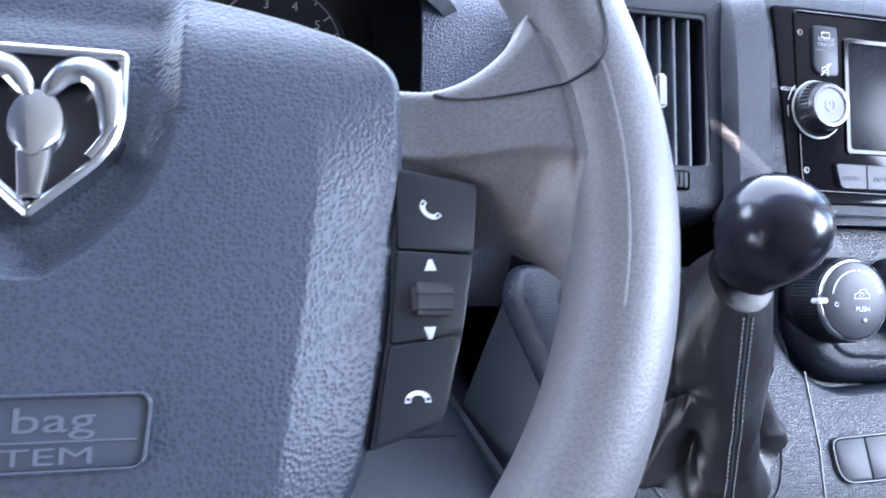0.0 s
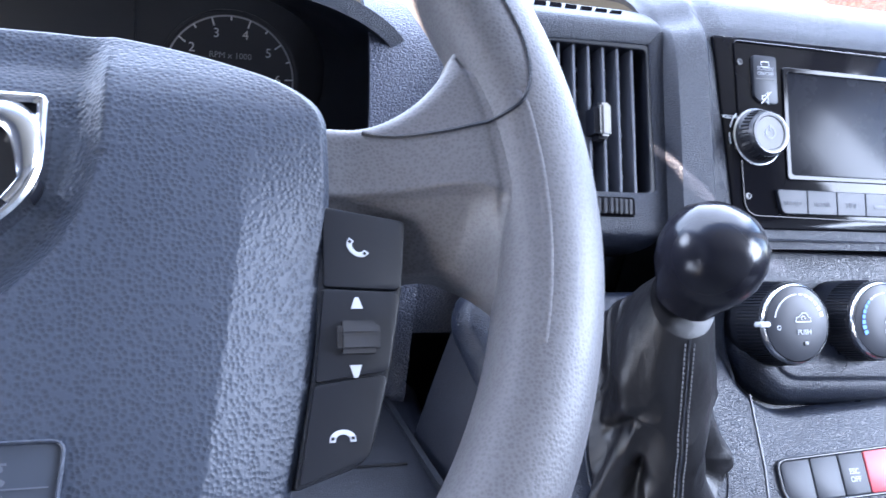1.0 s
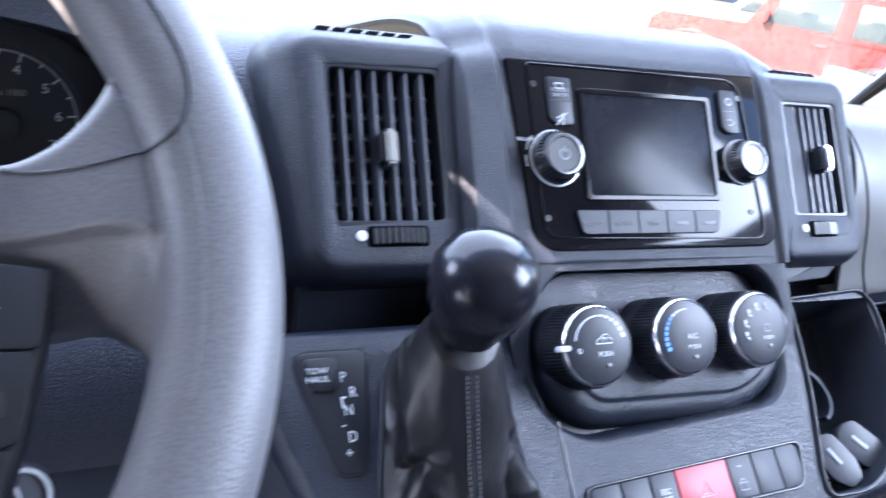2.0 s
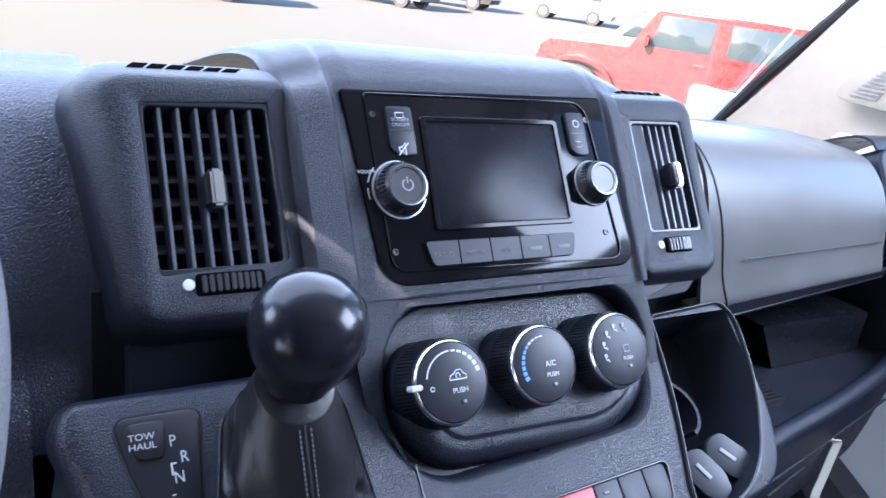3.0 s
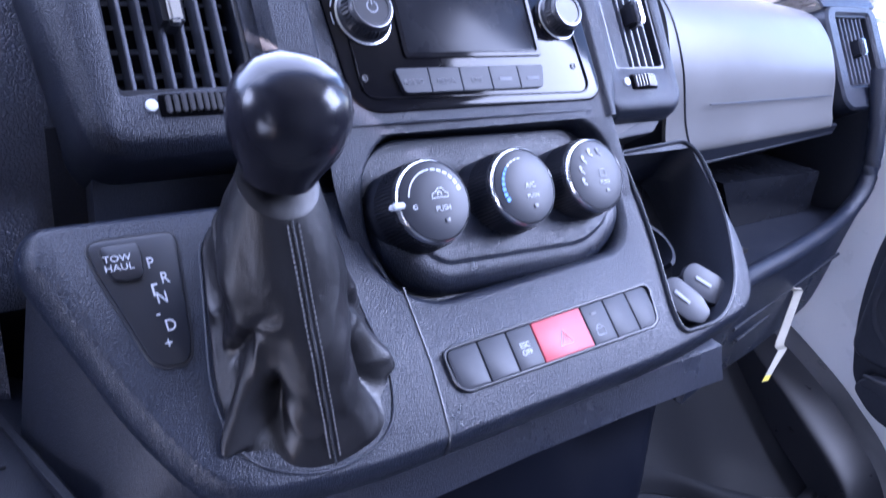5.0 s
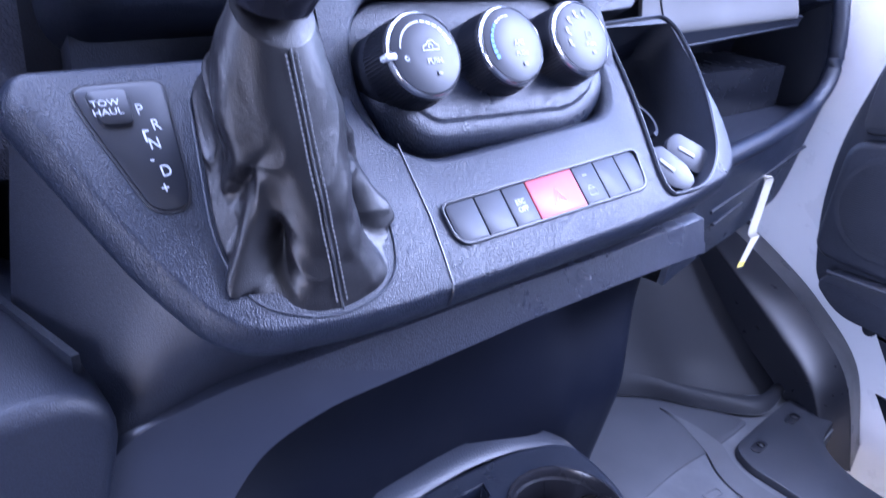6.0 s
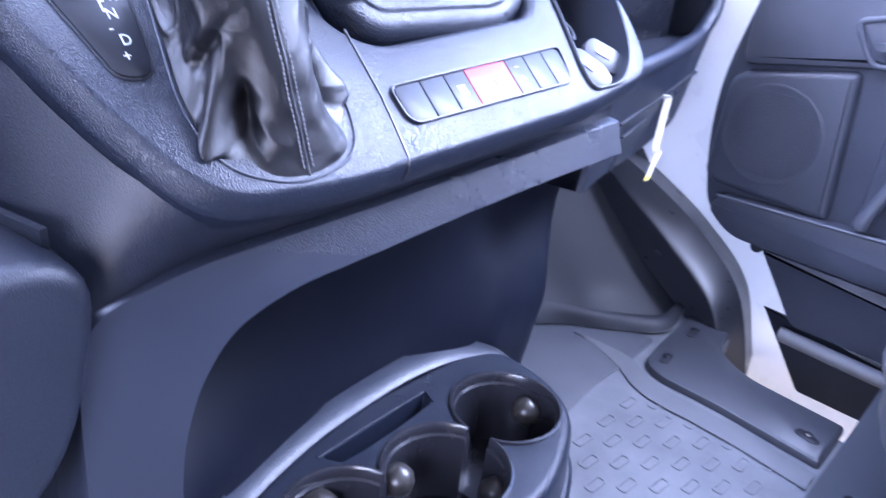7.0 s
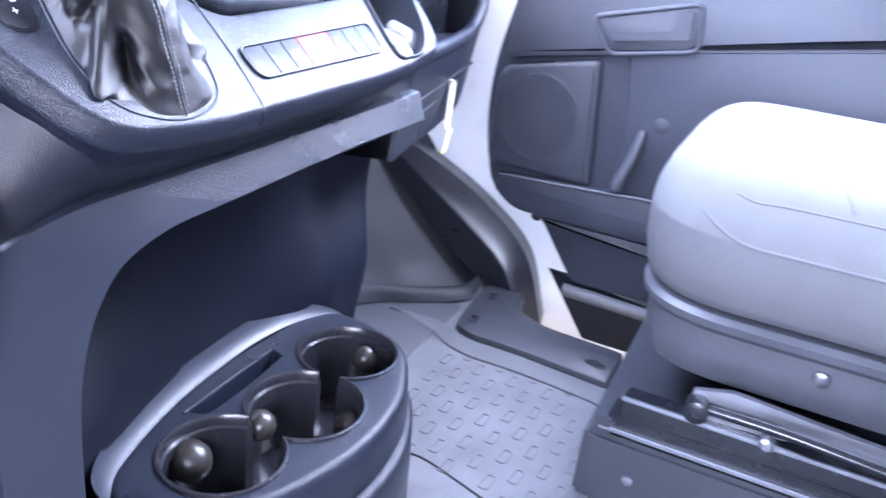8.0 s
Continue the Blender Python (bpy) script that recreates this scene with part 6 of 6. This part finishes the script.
def kick_fn(a, b):
    """Across from the toe board to the door side, with a crest near the middle; along from under the dashboard to the sill."""
    p, q = curve_at([(y, z, 0) for y, z in KL], b), curve_at([(y, z, 0) for y, z in KR], b)
    s = max(0.0, min(1.0, (a - 0.10) / 0.78))
    r = p.lerp(q, s)
    crest = 0.014 * (s / 0.58) ** 1.5 if s < 0.58 else 0.014 - 0.026 * ((s - 0.58) / 0.42) ** 1.3
    h = 0.034 + crest * (0.35 + 0.65 * smooth01(0.15, 0.55, b))
    if a < 0.10:
        h -= 0.05 * (1 - a / 0.10)
    if a > 0.88:
        t = (a - 0.88) / 0.12
        h -= 0.09 * t * t
        r = r - (q - p).normalized() * 0.024 * t * t
    return (-r.x, r.y, h)


part("shell", sheet(kick_fn, 50, 60), KICKM, kick, smooth=60)
for u, v in ((-0.416, 0.072), (-0.410, 0.060)):
    part("peg", lathe([(0.003, 0.02), (0.003, 0.0245), (0.0002, 0.025)], 12, m=pose(u, v, 0)), RUBBER, kick)

sill = thing("sill_plate", "black plastic sill plate with screw slots on the floor edge", "sill plate")
so = rounded([(1.195, 0.468), (1.085, 0.460), (1.022, 0.452), (1.004, 0.420), (1.006, 0.345), (0.992, 0.192), (1.096, 0.192), (1.104, 0.335), (1.138, 0.389), (1.205, 0.400)], [0.01, 0.02, 0.02, 0.02, 0.05, 0.006, 0.008, 0.04, 0.03, 0.01], 7)
part("plate", slab(so, 0.0, 0.011, 0.005), SILLP, sill)
for x, y, a in ((1.150, 0.438, 5), (1.050, 0.432, 5), (1.032, 0.222, 75)):
    s_ = part("screw_slot", moved(slab(rrect(0, 0, 0.032, 0.014, 0.0065), 0.0, 0.0126, 0.0004), pose(x, y, 0, 0, 0, a)), DIAL, sill)
    part("screw", lathe([(0.0055, 0.01), (0.0055, 0.0140), (0.003, 0.0152), (0.0002, 0.0152)], 16, m=pose(x + 0.004, y, 0)), BLACKSTEEL, s_, "dark screw head")

# raised oblong marks of the rubber floor
mark_mesh = bpy.data.meshes.new("raised_mark")
mb = hoop(rrect(0, 0, 0.030, 0.0135, 0.004, 3), rrect(0, 0, 0.0245, 0.008, 0.0025, 3), 0.0, 0.0014, 0.0005)
bmesh.ops.recalc_face_normals(mb, faces=mb.faces)
mb.to_mesh(mark_mesh)
mb.free()
mark_mesh.materials.append(MAT)
for i in range(9):
    for j in range(12):
        x, y = 0.62 + 0.056 * i + (0.028 if j % 2 else 0), 0.13 + 0.0265 * j
        if x > 0.98 - 0.02 * (y < 0.3) or (x < 0.70 and 0.28 < y < 0.46) or (x > 0.90 and y < 0.22):
            continue
        mk = new("raised_mark", mark_mesh)
        mk.parent = floor
        mk.matrix_basis = pose(x, y, 0.0, 0, 0, -4)

# ---- passenger seat ----
seat = thing("passenger_seat", "grey cloth passenger seat on a black steel rail frame", "seat")
plan = rounded([(1.245, 0.175), (0.775, 0.175), (0.775, -0.45), (1.245, -0.45)], [0.13, 0.13, 0.06, 0.06], 14)


def crown(ins, z):
    return [(x, y, z) for x, y in inset(plan, ins)]


cushion = part("cushion", loft([crown(0.03, 0.250), crown(0.016, 0.256), crown(0.008, 0.268), crown(0.002, 0.295), crown(0.0, 0.320), crown(0.0, 0.338)], True, False), SEATS, seat, "smooth grey side of the cushion", smooth=70)


def top_z(x, y, base):
    mid = smooth01(0.0, 0.06, min(x - 0.875, 1.145 - x)) * smooth01(0.10, 0.0, y)
    return base - 0.014 * mid + 0.0012 * math.sin(x * 90 + y * 30) * mid


tops = [crown(0.062 * (1 - math.cos(math.pi / 2 * i / 12)), 0.338 + 0.078 * math.sin(math.pi / 2 * i / 12)) for i in range(13)] + [crown(0.085, 0.4195), crown(0.105, 0.422)]
cap = [[(1.01 + (x - 1.01) * s, -0.14 + (y + 0.14) * s, top_z(1.01 + (x - 1.01) * s, -0.14 + (y + 0.14) * s, 0.422)) for x, y, z in tops[-1]] for s in (0.93, 0.85, 0.75, 0.62, 0.48, 0.3, 0.12)]
top_mesh = part("cushion_top", loft(tops + cap, False, True), SEATC, seat, "pale woven cloth top of the cushion", smooth=70).data
pipe = [(x, y, 0.337 + 0.045 * smooth01(0.05, 0.17, y)) for x, y in plan]
pipe = [(x + (1.01 - x) * 0.040 * k ** 2, y - 0.012 * k ** 2, z) for x, y, z in pipe for k in ((z - 0.337) / 0.045,)]
part("piping", tube(pipe, 0.0022, 6, closed=True), SEATC, cushion)
SIDE = [(0.081, 0.385), (0.061, 0.3785), (0.03, 0.3805), (-0.055, 0.3815), (-0.20, 0.382), (-0.42, 0.382)]
SEAM = [(0.797, -0.026, 0.384), (0.812, -0.013, 0.403), (0.845, 0.003, 0.4195), (0.90, 0.020, 0.4225), (0.97, 0.038, 0.4225), (1.09, 0.066, 0.4222), (1.16, 0.078, 0.421)]
top_tree = BVHTree.FromPolygons([v.co.copy() for v in top_mesh.vertices], [tuple(f.vertices) for f in top_mesh.polygons])
for seam_line in ([(0.79, y, z) for y, z in SIDE], SEAM):
    part("crease", tube([top_tree.find_nearest(curve_at(seam_line, i / 60))[0] for i in range(61)], 0.0013, 6), SEATS, cushion, "sewn seam")
base_plan = inset(plan, 0.022)
pl_rings = [lift(inset(base_plan, 0.010), 0.165), lift(inset(base_plan, 0.002), 0.185), lift(base_plan, 0.205), lift(inset(base_plan, -0.001), 0.226), lift(inset(base_plan, -0.010), 0.234), lift(inset(base_plan, -0.012), 0.243), lift(inset(base_plan, -0.006), 0.249), lift(inset(base_plan, 0.01), 0.252)]
plinth = part("plinth", loft(pl_rings), PLINTH, seat, "grey plastic skirt with a raised rib", smooth=32)
part("bolt", lathe([(0.009, 0.0), (0.0085, 0.005), (0.004, 0.0065), (0.0002, 0.0065)], 20, m=pose(0.797, -0.046, 0.210, 0, -90)), DARKCHROME, plinth, "dull steel bolt head")
rail = thing("seat_rail", "black and bare steel sliding seat rail with a bracket", "seat rail")
part("channel", block(0.748, 0.792, -0.45, 0.150, 0.094, 0.116, 0.002), BLACKSTEEL, rail)
part("slider", block(0.756, 0.784, -0.45, 0.138, 0.114, 0.139, 0.002), BLACKSTEEL, rail)
part("edge", block(0.742, 0.750, -0.45, 0.158, 0.098, 0.104, 0.0015), STEEL, rail, "bare steel lower edge")
part("edge", block(0.752, 0.758, -0.45, 0.140, 0.136, 0.1405, 0.001), STEEL, rail, "bare steel upper edge")
part("front_clip", block(0.743, 0.768, 0.140, 0.162, 0.092, 0.113, 0.004), BOXP, rail, "grey steel front clip")
part("pivot", lathe([(0.013, -0.012), (0.013, 0.012), (0.008, 0.014), (0.0002, 0.014)], 24, m=pose(0.760, 0.062, 0.152, 0, -90)), BLACKSTEEL, rail)
part("bracket", loft([[(0.768 + dx, y, z) for y, z in ((0.075, 0.138), (0.070, 0.168), (0.030, 0.178), (-0.06, 0.172), (-0.13, 0.168), (-0.13, 0.150), (-0.06, 0.148), (-0.01, 0.140))] for dx in (0.0, 0.008)]), STEEL, rail, "pressed steel bracket")
part("lever", tube([curve_at([(0.758, 0.05, 0.156), (0.755, -0.02, 0.158), (0.752, -0.09, 0.156), (0.748, -0.20, 0.150)], i / 16) for i in range(17)], 0.0055, 10), BLACKSTEEL, rail, "bent black lever")
part("bolt", lathe([(0.008, 0), (0.008, 0.010), (0.005, 0.013), (0.0002, 0.013)], 6, m=pose(0.748, -0.012, 0.148, 0, -90)), STEEL, rail, "steel hexagon bolt")
box = thing("seat_box", "black steel box under the passenger seat", "seat base")
part("shell", block(0.742, 1.20, -0.45, 0.172, 0.0, 0.092, 0.006), BOXP, box)
part("bolt", lathe([(0.006, 0), (0.006, 0.004), (0.0002, 0.005)], 12, m=pose(0.742, 0.112, 0.046, 0, -90)), STEEL, box, "steel bolt")
part("ledge", block(0.62, 0.742, -0.45, 0.05, 0.0, 0.02, 0.006), BLACKSTEEL, box)

# ---- pillar speaker ----
twt = thing("tweeter", "pale round-cornered pillar speaker with a fine grille", "speaker", Matrix.Translation((1.284, 0.755, 0.735)) @ Matrix(((0, 0, -1, 0), (-1, 0, 0, 0), (0, 1, 0, 0), (0, 0, 0, 1))) @ pose(0, 0, 0, 0, 0, 0))
part("plate", slab(rounded([(0.055, 0.050), (-0.03, 0.045), (-0.06, -0.03), (0.06, -0.035)], 0.02), -0.01, 0.003, 0.003), HEADL, twt)
tb = bmesh.new()
for i in range(10):
    block(-0.03 + 0.005 * i, 0.012 + 0.003 * i, -0.022 + 0.0055 * i, -0.0195 + 0.0055 * i, 0.003, 0.0052, 0, bm=tb)
tagged(part("grille", tb, GREYP, twt), kind="stuff")

# ---- outside: parked cars ----


def wheel_part(car, x, y, r):
    w = part("wheel", moved(lathe([(r * 0.6, -0.13), (r, -0.12), (r, 0.12), (r * 0.62, 0.13), (r * 0.58, 0.08), (0.0002, 0.09)], 32), pose(x, y, r, 90)), TYRE, car)
    s = 1 if y > 0 else -1
    part("rim", moved(lathe([(r * 0.58, -0.02), (r * 0.56, 0.03), (r * 0.2, 0.045), (0.0002, 0.05)], 20), pose(x, y + s * 0.10, r, -90 * s)), CARGREY, w)


def boxy_car(paint, roof, m, label):
    car = thing("off_road_car", label, "car", m)
    part("body", loft([[(x, y, z) for x, z in ((0.12, 0.55), (0.05, 0.75), (0.08, 1.0), (0.25, 1.12), (1.45, 1.18), (4.15, 1.18), (4.2, 1.0), (4.18, 0.6), (3.9, 0.48), (0.9, 0.48))] for y in (-0.72, -0.70, 0.70, 0.72)]), paint, car, smooth=30)
    part("cabin", loft([[(x * 1.0, y * q, z) for x, z in ((1.42, 1.16), (1.75, 1.74), (4.05, 1.80), (4.16, 1.16))] for y, q in ((-0.72, 1), (-0.68, 0.96), (0.68, 0.96), (0.72, 1))]), paint, car, smooth=30)
    part("roof", block(1.70, 4.08, -0.66, 0.66, 1.75, 1.86, 0.04), roof, car, "dark top")
    for s in (-1, 1):
        for x0, x1, t in ((1.72, 2.60, 0.12), (2.82, 3.86, 0.0)):
            win = rounded([(x1, 1.70), (x0 + t, 1.70), (x0, 1.24), (x1, 1.24)], 0.05)
            part("window", moved(slab(win if s < 0 else win, -0.01, 0.012, 0.004), Matrix(((1, 0, 0, 0), (0, 0, 1 if s > 0 else -1, s * 0.712), (0, 1, 0, 0), (0, 0, 0, 1)))), CARGLASS, car)
        for x in (0.75, 3.35):
            wheel_part(car, x, s * 0.80, 0.41)
            arch = [(x + 0.62 * math.cos(math.pi * i / 12), 0.42 + 0.52 * math.sin(math.pi * i / 12)) for i in range(13)]
            part("flare", loft([[(px, s * py, pz) for (px, pz), py in zip(arch, [w] * 13)] for w in (0.60, 0.93)] + [[(px, s * 0.93, pz - 0.06) for px, pz in arch]], False, False, closed=False), paint if x < 1 else TYRE, car, smooth=30)
        part("door_line", block(2.62, 2.64, s * 0.715, s * 0.727, 0.55, 1.72, 0), TYRE, car)
        part("door_handle", block(2.40, 2.56, s * 0.72, s * 0.76, 1.05, 1.09, 0.01), TYRE, car)
        part("mirror", block(1.62, 1.72, s * 0.74, s * 0.98, 1.22, 1.40, 0.03), paint, car)
        part("side_step", block(1.35, 2.75, s * 0.62, s * 0.86, 0.42, 0.50, 0.02), TYRE, car)
        part("headlight", moved(lathe([(0.10, 0), (0.10, 0.03), (0.07, 0.045), (0.0002, 0.05)], 20), pose(0.06, s * 0.50, 0.92, 0, -90)), CARWHITE, car)
    part("windscreen", loft([[(1.43, y, 1.20), (1.735, y * 0.94, 1.72), (1.745, y * 0.94, 1.72), (1.445, y, 1.20)] for y in (-0.62, 0.62)]), CARGLASS, car)
    part("bumper", block(-0.18, 0.10, -0.78, 0.78, 0.50, 0.72, 0.05), TYRE, car)
    part("grille", block(0.0, 0.08, -0.36, 0.36, 0.74, 1.0, 0.03), TYRE, car)
    return car


def plain_car(paint, m, label, tall=0.0):
    car = thing("parked_car", label, "car", m, group="parked cars")
    side = [(0.0, 0.45), (0.05, 0.78), (1.0, 0.95 + tall * 0.3), (1.75, 1.42 + tall), (3.3, 1.45 + tall), (4.25, 1.0 + tall * 0.6), (4.4, 0.6), (4.3, 0.35), (0.2, 0.32)]
    part("body", loft([[(x, y * q, z) for x, z in side] for y, q in ((-0.86, 0.96), (-0.84, 1), (0.84, 1), (0.86, 0.96))]), paint, car, smooth=30)
    for s in (-1, 1):
        win = rounded([(3.35, 1.34 + tall), (1.80, 1.32 + tall), (1.32, 1.0 + tall * 0.4), (3.85, 1.02 + tall * 0.6)], 0.06)
        part("window", moved(slab(win, -0.01, 0.012, 0.004), Matrix(((1, 0, 0, 0), (0, 0, 1 if s > 0 else -1, s * 0.855), (0, 1, 0, 0), (0, 0, 0, 1)))), CARGLASS, car)
        for x in (0.85, 3.45):
            wheel_part(car, x, s * 0.80, 0.36)
        part("headlight", block(0.0, 0.14, s * 0.55 - 0.15, s * 0.55 + 0.15, 0.66, 0.80, 0.03), CARWHITE, car)
    return car


boxy_car(CARRED, CARGREY, pose(8.35, 10.6, GROUND, 0, 0, -50.7), "red boxy off-road car parked outside")
plain_car(CARGREY, pose(11.6, 14.2, GROUND, 0, 0, -48), "grey saloon car parked behind the red car", 0.2)
plain_car(CARBLACK, pose(3.6, 25.6, GROUND, 0, 0, -8), "dark estate car at the far side of the car park", 0.35)
plain_car(CARWHITE, pose(-1.6, 26.2, GROUND, 0, 0, -8), "white car at the far side of the car park", 0.25)
plain_car(CARBLACK, pose(-7.0, 27.0, GROUND, 0, 0, -8), "dark car at the far end of the car park", 0.35)
plain_car(CARGREY, pose(14.6, 33.4, GROUND, 0, 0, -58), "grey car parked by itself far off", 0.3)
plain_car(CARBLACK, pose(20.0, 37.0, GROUND, 0, 0, -50), "dark car parked by itself far off", 0.3)
plain_car(CARWHITE, pose(26.0, 35.0, GROUND, 0, 0, -50), "white car far off beyond the red car", 0.3)
